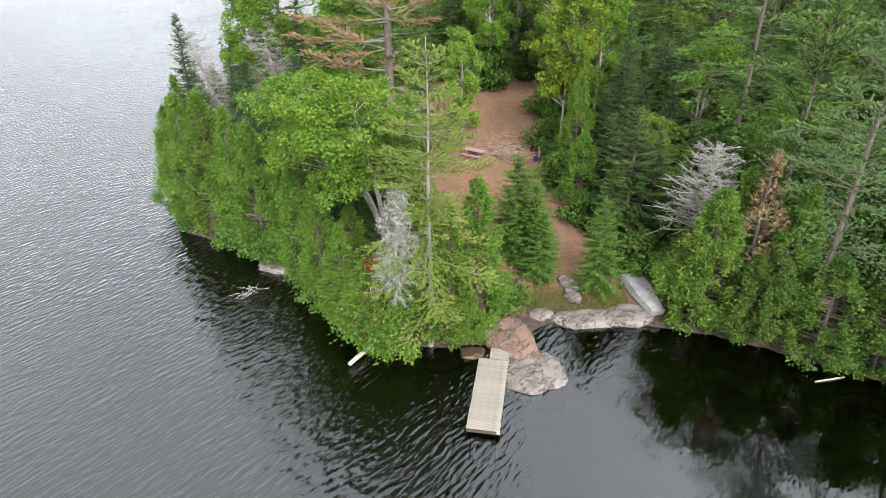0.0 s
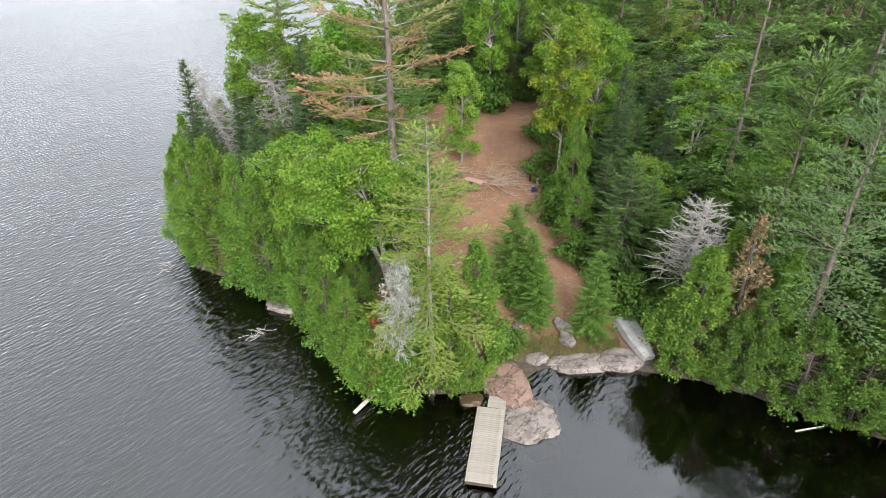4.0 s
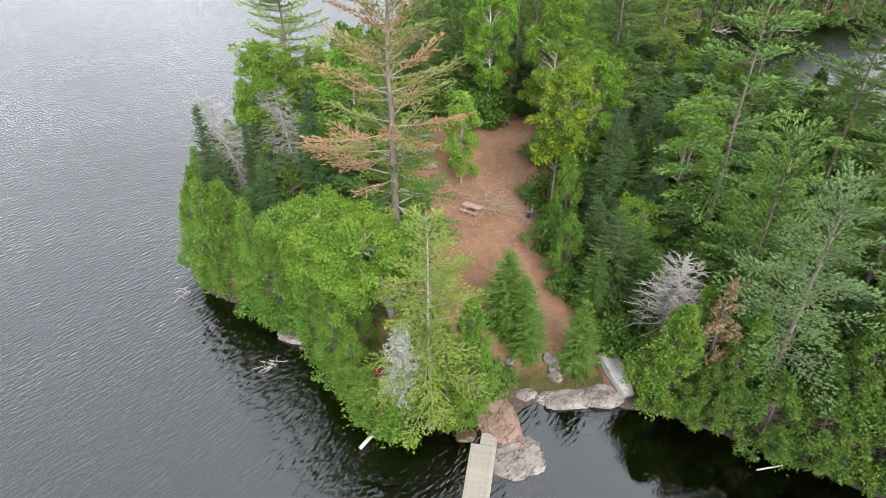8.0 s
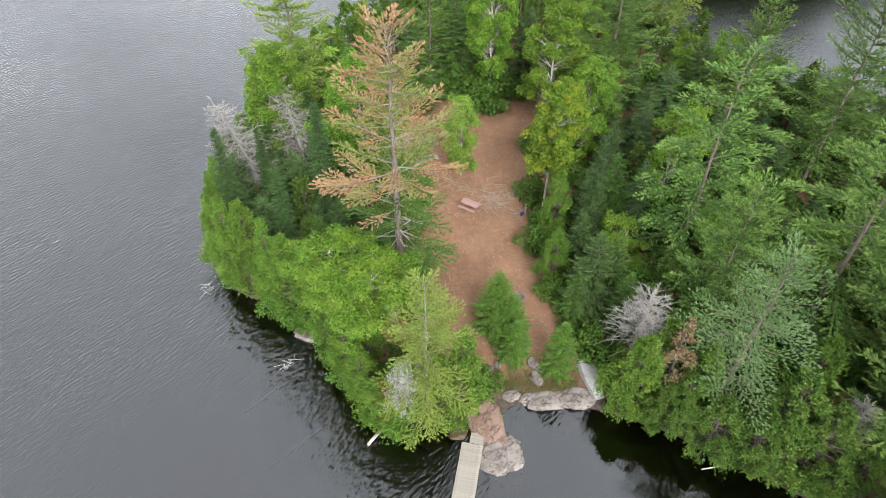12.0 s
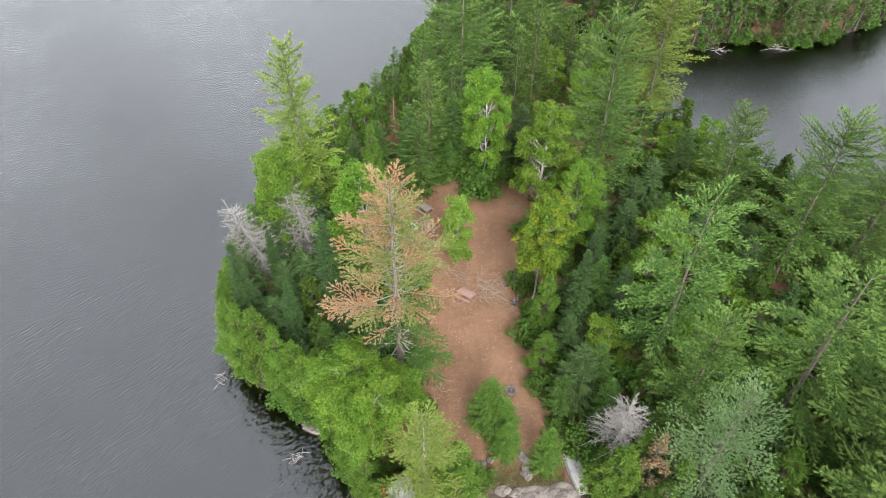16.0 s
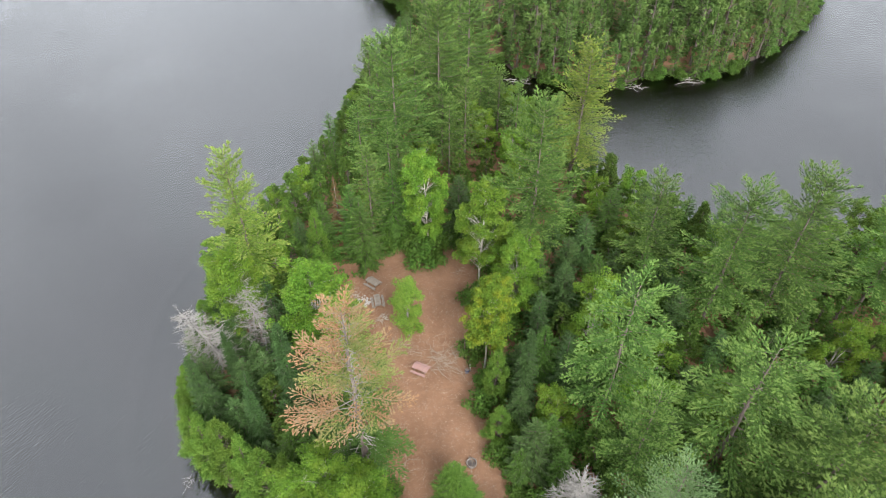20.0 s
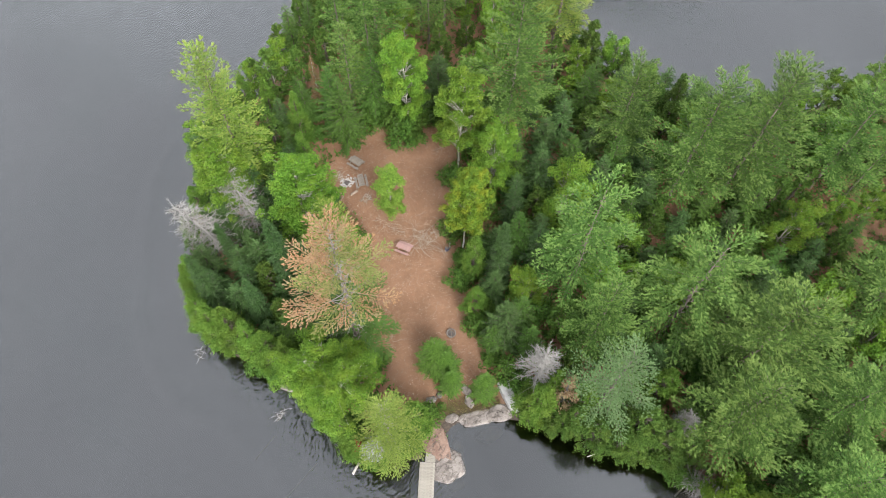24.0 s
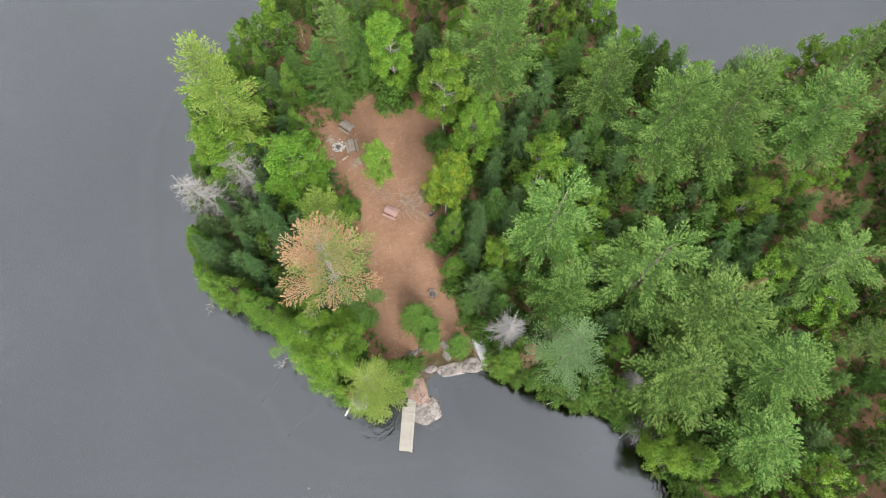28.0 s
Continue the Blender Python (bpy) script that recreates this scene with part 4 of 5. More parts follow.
L_SPR = "slender dark spruce with a pointed top"
for x, y, s, k in ((-22.0, 17.4, 1.1, 1), (-14.1, 19.6, 1.12, 1), (-20.8, 23.8, 0.68, 1), (-17.2, 15.6, 0.86, 1), (-18.4, 19.4, 0.8, 0), (-15.6, 23.5, 0.9, 0), (-12.6, 15.2, 0.8, 0), (9.5, 17.1, 1.02, 1), (14.0, 18.5, 1.0, 0), (-17.3, 31.2, 0.9, 0), (12.5, 24.5, 0.95, 0)):
    plant(("spruce_b", "spruce_a")[k], "spruce_tree", L_SPR, x, y, s, category="tree", group="dark spruces")
L_FIR = "dense dark-green balsam fir"
for x, y, s, k in ((8.9, 10.2, 1.0, "fir_b"), (10.8, 11.2, 0.85, "fir_a"), (7.6, 9.4, 0.62, "fir_a"), (11.4, 8.4, 0.72, "fir_a"), (16.4, 28.6, 0.92, "fir_b"), (23.2, 26.4, 1.0, "fir_b"), (22.8, 22.4, 1.0, "fir_a"), (14.2, 33.0, 0.8, "fir_b"), (24.7, 39.2, 1.0, "fir_a"), (21.0, 31.0, 0.8, "fir_a"), (-6.4, 39.3, 1.15, "fir_a"), (-7.6, 42.0, 1.1, "fir_a"), (6.0, 42.5, 1.1, "fir_b"), (-2.2, 43.0, 1.2, "fir_a"), (8.6, 15.0, 0.75, "fir_b"), (12.4, 21.0, 0.9, "fir_a"), (9.6, 20.0, 0.8, "fir_b"), (19.5, 18.6, 0.8, "fir_a"), (-13.6, 12.6, 0.95, "fir_a"), (-16.2, 27.4, 0.8, "fir_b"), (-14.2, 41.5, 0.7, "fir_b"), (-11.4, 43.5, 0.75, "fir_a")):
    plant(k, "fir_tree", L_FIR, x, y, s, group="balsam firs")
plant("fir_small", "fir_tree", "bushy young fir beside the path", 1.0, 8.1, 1.4, 0.78, group="young firs by the path")
plant("fir_small", "fir_tree", "bushy young fir beside the path", 2.1, 7.2, 1.15, 0.78, group="young firs by the path")
plant("fir_small", "fir_tree", "small young fir at the foot of two others", 2.4, 5.5, 0.95, 0.8, group="young firs by the path")
plant("fir_small", "fir_tree", "single young fir beside the upturned boat", 5.8, 4.3, 1.0, group="young firs by the path")
plant("fir_brown", "dead_fir", "dead brown fir with a rusty tip", -9.5, 45.0, 0.72, category="dead tree")

L_CED = "dense green white cedar leaning over the water"
for x, y, s, tall, k in ((-23.8, 16.4, 0.9, 1.05, "cedar_a"), (-22.2, 14.4, 1.0, 1.0, "cedar_b"), (-20.2, 13.4, 1.05, 1.08, "cedar_a"), (-18.2, 12.0, 0.9, 1.1, "cedar_b"), (-16.4, 10.8, 0.95, 1.05, "cedar_a"), (-14.2, 10.0, 0.85, 1.1, "cedar_b"), (-12.6, 7.4, 0.9, 1.15, "cedar_a"), (-11.2, 4.6, 0.8, 1.0, "cedar_b"), (-25.0, 20.5, 0.85, 1.0, "cedar_a"), (-25.4, 22.6, 0.6, 0.9, "cedar_b"), (-24.4, 20.5, 0.85, 1.1, "cedar_b"), (-25.0, 31.5, 0.7, 1.0, "cedar_a"), (-24.4, 36.5, 0.8, 1.0, "cedar_b"), (-22.6, 42.0, 0.8, 1.0, "cedar_a"), (-9.6, 2.4, 0.72, 0.95, "cedar_a"), (-1.9, 1.6, 0.92, 1.08, "cedar_a"), (-3.5, 0.0, 0.86, 1.0, "cedar_b"), (-4.6, 2.6, 0.75, 1.0, "cedar_b"), (-9.4, 5.6, 0.62, 1.0, "cedar_a"), (14.2, -0.2, 0.8, 1.0, "cedar_dark"), (15.6, 1.2, 0.85, 1.1, "cedar_a"), (20.4, -2.2, 1.15, 0.95, "cedar_dark"), (22.6, -3.6, 0.95, 1.0, "cedar_dark"), (13.0, 3.0, 0.8, 1.1, "cedar_b"), (24.3, -3.4, 0.7, 0.7, "cedar_dark"), (25.8, -4.6, 0.7, 0.75, "cedar_dark"), (23.6, -5.2, 0.6, 0.7, "cedar_dark"), (26.6, -2.4, 0.7, 0.8, "cedar_dark"), (13.2, 0.0, 0.8, 0.8, "cedar_dark"), (16.4, -1.7, 0.85, 0.85, "cedar_dark"), (18.8, -3.0, 0.85, 0.9, "cedar_dark"), (30.0, -12.0, 1.1, 1.0, "cedar_a"), (33.0, -14.5, 1.0, 1.0, "cedar_b"), (24.0, 1.5, 0.9, 1.0, "cedar_a"), (6.9, 18.7, 0.8, 1.15, "cedar_a"), (6.4, 13.8, 0.75, 0.9, "cedar_a"), (7.4, 20.4, 0.55, 1.1, "cedar_a"), (-16.0, 44.8, 0.7, 1.0, "cedar_b"), (-19.0, 46.0, 0.7, 1.1, "cedar_a"), (-12.0, 40.0, 0.9, 1.0, "cedar_b"), (-11.2, 33.5, 0.9, 1.1, "cedar_b")):
    plant(k, "cedar_tree", L_CED if inland(x, y) < 4 else "dense green white cedar", x, y, s, tall, group="white cedars")
plant("cedar_wide", "cedar_tree", "wide bushy white cedar beside the upturned boat", 11.2, 1.7, 0.98)
plant("cedar_small", "cedar_tree", "small rounded cedar at the waterline", -8.0, 0.2, 1.05)
plant("cedar_small", "cedar_tree", "small rounded cedar at the waterline", -8.7, 0.9, 0.82)
plant("cedar_small", "cedar_tree", "small rounded cedar at the waterline", -6.1, -0.42, 1.2)
plant("cedar_small", "cedar_tree", "small rounded cedar beside the dock", -2.5, -0.1, 0.75)
plant("cedar_rust", "dying_cedar", "brown dying cedar with bare lower twigs", 13.3, 1.6, 1.0, category="dead tree")
plant("red_small", "dead_spruce", "small dead spruce with rust-red needles", -7.5, 0.7, 1.0, category="dead tree", tilt=(13, 0))
plant("dead_a", "dead_tree", "bare silver dead spruce with twisted twigs", 11.5, 4.6, 1.3, 0.82)
plant("dead_b", "dead_tree", "bare silver dead cedar leaning over the water", -22.4, 26.2, 1.1, turn=0)
plant("dead_b", "dead_tree", "bare grey dead tree with dense fine twigs", -17.6, 27.6, 1.05, turn=-60)
plant("dead_b", "dead_tree", "fallen silver dead tree hanging over the water", 25.4, -6.6, 0.62, turn=70, tilt=(40, 20))
plant("dead_a", "dead_tree", "bare grey-brown dead tree under the pines", 25.0, -2.6, 0.78, turn=50)
plant("dead_lichen", "dead_spruce", "dead spruce hung with pale grey lichen", -6.5, -0.2, 1.15, category="dead tree", tilt=(9, 3))
plant("dead_lichen", "dead_spruce", "thin dead spruce with grey twigs", -4.9, 0.9, 0.72, category="dead tree", turn=100)
plant("fir_brown", "dead_fir", "dead brown fir tip among the pines", 39.6, 5.6, 0.9, category="dead tree", turn=100)


# ---- trees: the rest of the wood ----
CLEAR = ((4.0, -2.4, 4.6), (6.0, -3.2, 5.4), (9.0, -4.4, 5.8), (12, -5.2, 6.2), (16, -5.0, 6.0), (20, -4.8, 5.4), (23, -4.4, 5.0), (28, -5.6, 5.6), (31, -8.6, 6.0), (36, -8.8, 7.0), (40, -4.6, 6.6), (42.5, -2.6, 3.0))


def bare_ground(x, y, m=0.0):
    if 4.0 <= y <= 42.5:
        for (y0, a0, b0), (y1, a1, b1) in zip(CLEAR, CLEAR[1:]):
            if y0 <= y <= y1:
                k = (y - y0) / (y1 - y0)
                return a0 + (a1 - a0) * k - m < x < b0 + (b1 - b0) * k + m
    return math.hypot(x - 14.5, y - 9.9) < 2.4 or math.hypot(x + 19.4, y - 28) < 1.5 or (abs(x - 5) < 4.5 and 1 < y < 6)


def fill(x0, x1, y0, y1, apart, count, seed, kinds, shore=1.5, stand=None):
    rng = random.Random(seed)
    done = 0
    for _ in range(count * 30):
        x, y = rng.uniform(x0, x1), rng.uniform(y0, y1)
        if bare_ground(x, y, 1.0) or inland(x, y) < shore:
            continue
        if any((x - a) ** 2 + (y - b) ** 2 < apart * apart for a, b in PLANTED):
            continue
        k, name, label, lo, hi = rng.choice(kinds)
        wide, tall, turn = rng.uniform(lo, hi), rng.uniform(0.9, 1.12), rng.uniform(0, 360)
        if stand is None:
            plant(k, name, label, x, y, wide, tall, turn, group="trees of the wood")
        else:
            stand.append((k, x, y, wide * 1.12, tall * rng.choice((0.65, 0.8, 1.0, 1.2)), turn))
            PLANTED.append((x, y))
        done += 1
        if done >= count:
            break


W_CED = ("wood_cedar", "cedar_tree", "dense green white cedar in the wood", 0.65, 1.0)
W_FIR = ("wood_fir", "fir_tree", "dark-green balsam fir in the wood", 0.55, 0.85)
W_BLU = ("wood_blue", "fir_tree", "blue-green balsam fir in the wood", 0.55, 0.85)
W_MAP = ("far_leafy", "leafy_tree", "green leafy tree in the wood", 0.6, 0.95)
W_LOW = ("wood_blue", "fir_tree", "dark bushy balsam fir in the wood", 0.7, 0.95)
W_PIN = ("pine_far", "white_pine", "white pine in the wood", 0.55, 0.85)
W_SHR = ("shrub", "shrub", "low leafy green shrub", 0.8, 1.5)
W_BUSH = ("shrub", "shrub", "tall leafy green bush", 1.5, 2.3)
X_CED = ("far_cedar", "cedar_tree", "green cedar on the far shore", 0.85, 1.5)
X_THN = ("thin_cedar", "cedar_tree", "green cedar far off", 0.8, 1.4)
X_SPR = ("far_spruce", "spruce_tree", "dark spruce on the far shore", 0.7, 1.1)


def hedge(line, step, kinds, inland, seed):
    """Trees along a stretch of shore, close to the water."""
    rng = random.Random(seed)
    for (ax, ay), (bx, by) in zip(line, line[1:]):
        ln = math.hypot(bx - ax, by - ay)
        for i in range(max(1, int(ln / step))):
            k = (i + rng.uniform(0.2, 0.8)) / max(1, int(ln / step))
            d = inland * rng.uniform(0.7, 1.6)
            x, y = ax + (bx - ax) * k - (by - ay) / ln * d, ay + (by - ay) * k + (bx - ax) / ln * d
            if any((x - a) ** 2 + (y - b) ** 2 < (1.6 if step > 1.6 else 0.5) for a, b in PLANTED):
                continue
            q, name, label, lo, hi = rng.choice(kinds)
            plant(q, name, label, x, y, rng.uniform(lo, hi) * 0.9, rng.uniform(0.85, 1.1), rng.uniform(0, 360), group="trees of the wood")


hedge(SHORE_FRONT[18:], 2.0, [W_CED], 0.35, 11)
hedge(SHORE_FRONT[18:], 1.3, [W_SHR], 0.35, 15)
hedge(SHORE_FRONT[1:11], 1.5, [W_SHR], 0.35, 16)
hedge(SHORE_RIGHT[3:], 2.4, [W_CED, W_FIR, W_MAP], 1.3, 12)
hedge(SHORE_RIGHT[-1:] + SHORE_FAR[:11], 3.0, [X_CED, X_CED, X_SPR], 1.0, 13)
hedge(SHORE_FAR[14:-3], 2.3, [W_CED, W_FIR, W_CED], 1.1, 14)
hedge(SHORE_RIGHT[-1:] + SHORE_FAR[:11], 1.8, [W_SHR], 0.2, 17)
hedge(SHORE_FAR[14:-3], 1.8, [W_SHR], 0.25, 18)
fill(11, 46, -12, 44, 2.8, 120, 1, [W_CED, W_FIR, W_FIR, W_BLU, W_BLU, W_CED, W_MAP])
fill(-25, -8.5, 9, 30, 2.0, 40, 2, [W_LOW, W_CED, W_BLU])
fill(-27, -11.5, 28, 50, 2.4, 30, 12, [W_CED, W_FIR, W_MAP, W_BLU])
FAR_STAND = []
fill(-4, 20, 90, 126, 3.2, 40, 9, [X_CED, X_SPR], 1.5, FAR_STAND)
fill(-16, 28, 38, 92, 3.1, 100, 3, [W_CED, W_FIR, W_MAP, W_PIN, W_CED, W_MAP])
for x, y, s in ((0.3, 39.7, 1.9), (1.2, 38.5, 2.0), (2.2, 39.6, 2.0), (1.6, 42.0, 2.0), (3.0, 41.4, 1.6), (-1.2, 41.8, 1.6), (-3.0, 41.6, 1.5), (5.2, 41.0, 1.4), (6.6, 31.6, 1.5), (5.6, 24.4, 1.5), (5.9, 20.2, 1.3), (5.4, 17.4, 1.5), (6.4, 11.8, 1.3), (-5.2, 9.0, 1.2), (-6.0, 14.2, 1.4), (-8.4, 20.2, 1.8)):
    plant("shrub", "shrub", "leafy green shrub at the edge of the clearing", x, y, s, group="shrubs round the clearing")
fill(-12, 12, 0, 46, 1.5, 30, 4, [W_SHR], 0.8)
fill(44, 70, -42, 42, 2.9, 140, 5, [W_PIN, W_FIR, W_CED, W_MAP, W_CED])
fill(26, 50, -36, -8, 2.6, 50, 6, [W_CED, W_FIR, W_MAP])
fill(14, 112, 86, 112, 3.1, 130, 7, [X_CED, X_CED, X_SPR], 0.6, FAR_STAND)
fill(-4, 125, 108, 140, 3.4, 80, 8, [X_CED, X_SPR], 1.0, FAR_STAND)
fill(10, 46, -14, 44, 1.7, 90, 10, [W_SHR, W_BUSH])
fill(66, 90, -48, 46, 3.3, 120, 13, [X_THN], 0.5, FAR_STAND)
fill(-30, 110, 138, 210, 4.6, 140, 14, [X_THN], 0.8, FAR_STAND)
woods("far_woods", "dense cedars and spruces along the far shore", FAR_STAND)


# ---- rocks ----
def rock_mesh(seed, sx, sy, sz, sub=4, rough=0.22, flat=0.75):
    bm = bmesh.new()
    bmesh.ops.create_icosphere(bm, subdivisions=sub, radius=1.0)
    off = Vector((seed * 3.7, seed * 1.3, seed * 2.1))
    own = random.Random(seed)
    planes = [(Vector((own.gauss(0, 1), own.gauss(0, 1), own.gauss(0.1, 0.35))).normalized(), own.uniform(0.74, 1.0)) for _ in range(9)]
    for v in bm.verts:
        d = v.co.normalized()
        k = 1 + rough * noise.noise(d * 1.3 + off) * 1.6 + rough * 0.9 * abs(noise.noise(d * 2.7 + off)) + 0.5 * rough * noise.noise(d * 6 + off) + 0.2 * rough * noise.noise(d * 15 + off)
        p = d * k
        for n, far in planes:
            p -= n * max(0.0, p.dot(n) - far) * 0.92
        p *= 1.16 + 0.07 * noise.noise(p * 2.6 + off) + 0.05 * noise.noise(p * 6 + off) + 0.03 * noise.noise(p * 14 + off)
        if p.z > 0:
            p.z = flat * math.tanh(p.z / flat * 1.4) * 0.8
        v.co = (p.x * sx, p.y * sy, p.z * sz)
    me = bpy.data.meshes.new("rock")
    bm.to_mesh(me)
    bm.free()
    return smooth(me)


def rock(seed, x, y, z, sx, sy, sz, rz=0, mat=None, label="pinkish-grey lichen-spotted granite boulder at the waterline", sub=4, rough=0.22):
    ob = tagged(part("rock", rock_mesh(seed, sx, sy, sz, sub, rough), mat or ROCK, None), label, "rock", "shore rocks")
    ob.matrix_basis = pose(x, y, z, 0, 0, rz)
    return ob


rock(1, 0.95, -2.4, -0.12, 1.4, 1.85, 0.62, 12, label="large flat pinkish granite slab beside the dock", sub=5)
rock(2, -0.1, 0.35, 0.12, 1.35, 2.0, 0.6, 20, ROCK_RED, label="sloping red-brown granite ledge above the dock", sub=5)
rock(3, 4.75, 2.0, -0.02, 1.6, 0.85, 0.6, 4, label="long grey granite shelf along the inlet", sub=5)
rock(4, 7.2, 2.2, 0.08, 1.25, 1.0, 0.66, -12, label="pale grey granite shelf below the upturned boat", sub=5)
rock(5, 2.1, 2.35, 0.2, 0.75, 0.42, 0.45, 8)
rock(6, 4.25, 3.7, 0.62, 0.42, 0.7, 0.35, 20, label="bare granite outcrop in the path")
rock(7, 4.1, 5.0, 0.8, 0.35, 0.75, 0.35, 35, label="bare granite outcrop in the path")
rock(8, 0.1, 4.5, 0.65, 0.6, 0.35, 0.4, 10)
rock(9, 1.1, 4.9, 0.75, 0.4, 0.3, 0.35, 50)
rock(10, 1.6, -4.3, -0.42, 0.9, 0.6, 0.4, 20, ROCK_WET, "brown rock just under the water")
rock(11, 2.2, -1.2, -0.5, 0.7, 1.6, 0.42, 0, ROCK_WET, "brown rock ledge just under the water")
rock(12, -14.9, 8.3, -0.08, 1.7, 0.7, 0.6, -20, label="grey granite rock at the foot of the cedars")
rock(13, -2.2, -0.9, -0.1, 0.7, 0.5, 0.4, 5, ROCK_WET, "dark wet rock under the cedars")
rock(14, -4.2, -1.2, -0.35, 1.0, 0.6, 0.35, 5, ROCK_WET, "brown rock just under the water")
rock(15, 6.0, 0.2, -0.55, 1.3, 0.7, 0.4, 5, ROCK_WET, "brown rock just under the water")


# ---- dock ----
def board(name, sx, sy, sz, m, mat, parent, data={}):
    key = (name, round(sx, 3), round(sy, 3), round(sz, 3), mat.name)
    if key not in data:
        me = bpy.data.meshes.new(name)
        b = box(sx, sy, sz)
        b.to_mesh(me)
        b.free()
        me.materials.append(mat)
        data[key] = me
    ob = new(name, data[key])
    ob.parent = parent
    ob.matrix_basis = m
    return ob


dock = tagged(new("dock"), "weathered wooden plank dock reaching into the lake", "dock")
dock.matrix_basis = pose(-2.04, -6.99, 0, 0, 0, -10.6)
rng = random.Random(8)
n_planks, dock_w, dock_l = 35, 1.6, 5.15
for i in range(n_planks):
    yy = (i + 0.5) * dock_l / n_planks
    board("plank", dock_w, dock_l / n_planks - 0.005, 0.038, pose(rng.uniform(-0.012, 0.012), yy, 0.40 + rng.uniform(-0.003, 0.003), 0, 0, rng.uniform(-0.3, 0.3)), PLANK, dock)
for i in range(6):
    board("plank", 1.04, 0.134, 0.038, pose(0.28 + rng.uniform(-0.01, 0.01), dock_l + 0.02 + (i + 0.5) * 0.146, 0.425, 0, 0, rng.uniform(-0.5, 0.5)), PLANK, dock)
for xx in (-0.72, 0.0, 0.72):
    board("stringer", 0.05, dock_l - 0.06, 0.18, pose(xx, dock_l / 2, 0.285), TIMBER, dock)
board("fascia", dock_w - 0.02, 0.05, 0.2, pose(0, 0.02, 0.27), TIMBER, dock)
for xx, yy in ((-0.62, 0.25), (0.62, 0.25), (-0.62, 2.6), (0.62, 2.6), (0.0, 4.9)):
    board("post", 0.11, 0.11, 2.4, pose(xx, yy, -0.85), TIMBER, dock)
board("bumper", 0.16, 0.1, 0.12, pose(0.73, -0.035, 0.36), DRIFT, dock)["label"] = "pale corner block"


# ---- upturned boat ----
def hull_mesh():
    """An upturned aluminium hull: ribs from the square stern to the raked bow, keel up."""
    bm = bmesh.new()
    n, m = 14, 13
    rows = []
    for i in range(n + 1):
        s = i / n
        half = 0.70 * (1 - 0.46 * max(0, (s - 0.25) / 0.75) ** 1.9)
        deep = 0.48 + 0.04 * s ** 3
        row = []
        for j in range(m):
            k = j / (m - 1) * 2 - 1
            a = abs(k)
            flat = 0.56 * (1 - 0.7 * s ** 2)
            if a < flat:
                x, z = half * 0.86 * a / flat, deep - 0.05 * (a / flat) * (0.35 + s)
            else:
                q = (a - flat) / (1 - flat)
                x, z = half * (0.86 + 0.14 * q), (deep - 0.05 * (0.35 + s)) * (1 - q)
            row.append(bm.verts.new((math.copysign(x, k), s * 3.7 + (0.18 * (deep - z) if s > 0.9 else 0) * -1, z)))
        rows.append(row)
    for a, b in zip(rows, rows[1:]):
        for j in range(m - 1):
            bm.faces.new((a[j], a[j + 1], b[j + 1], b[j]))
    bm.faces.new(rows[0])
    bm.faces.new(rows[-1])
    bmesh.ops.recalc_face_normals(bm, faces=bm.faces)
    return bm


boat = tagged(new("rowing_boat"), "upturned dull aluminium rowing boat on the shore", "boat")
boat.matrix_basis = pose(8.17, 5.45, gz(8.17, 5.45) + 0.10, -9, 2, 193.5)
hull = part("hull", hull_mesh(), ALU, boat)
for xx in (0.0, -0.22, 0.22):
    board("keel_strip", 0.035, 2.2, 0.03, pose(xx, 1.2, 0.485 - abs(xx) * 0.10 - (0.0 if xx == 0 else 0.004)), ALU, boat)
for sg in (-1, 1):
    board("gunwale", 0.04, 1.7, 0.05, pose(sg * 0.69, 0.87, 0.02, 0, 0, 0), ALU, boat)
board("transom", 1.20, 0.04, 0.44, pose(0, 0.0, 0.23), ALU, boat)
for k, (xx, yy) in enumerate(((0.0, 0.5),)):
    board("skid_log", 1.7, 0.12, 0.12, pose(xx, yy, -0.05), DRIFT, boat)


# ---- picnic tables ----
def picnic_table(x, y, rz, mat, label, tilt=0.0):
    t = tagged(new("picnic_table"), label, "table", "picnic tables")
    t.matrix_basis = pose(x, y, gz(x, y) - 0.02, tilt, 0, rz)
    for i in range(5):
        board("top_plank", 1.85, 0.142, 0.04, pose(0, (i - 2) * 0.15, 0.745), mat, t)
    for sg in (-1, 1):
        for i in range(2):
            board("seat_plank", 1.85, 0.135, 0.04, pose(0, sg * (0.66 + 0.145 * i - 0.07), 0.44), mat, t)
    for xx in (-0.62, 0.62):
        board("seat_support", 0.04, 1.55, 0.09, pose(xx, 0, 0.375), mat, t)
        board("top_support", 0.04, 0.72, 0.09, pose(xx, 0, 0.68), mat, t)
        for sg in (-1, 1):
            board("leg", 0.04, 0.09, 0.80, pose(xx + 0.04, sg * 0.42, 0.36, sg * 27), mat, t)
    board("brace", 0.62, 0.04, 0.07, pose(-0.3, 0, 0.52, 0, -38, 0), mat, t)
    board("brace", 0.62, 0.04, 0.07, pose(0.3, 0, 0.52, 0, 38, 0), mat, t)
    return t


picnic_table(-0.8, 22.9, -32, PLANK_RED, "faded red wooden picnic table in the clearing")
picnic_table(-5.6, 35.7, -43, PLANK_GREY, "weathered grey wooden picnic table near the fire pit", 3)
picnic_table(-5.1, 32.9, -84, PLANK_GREY, "weathered grey wooden picnic table beside the fire pit", 5)


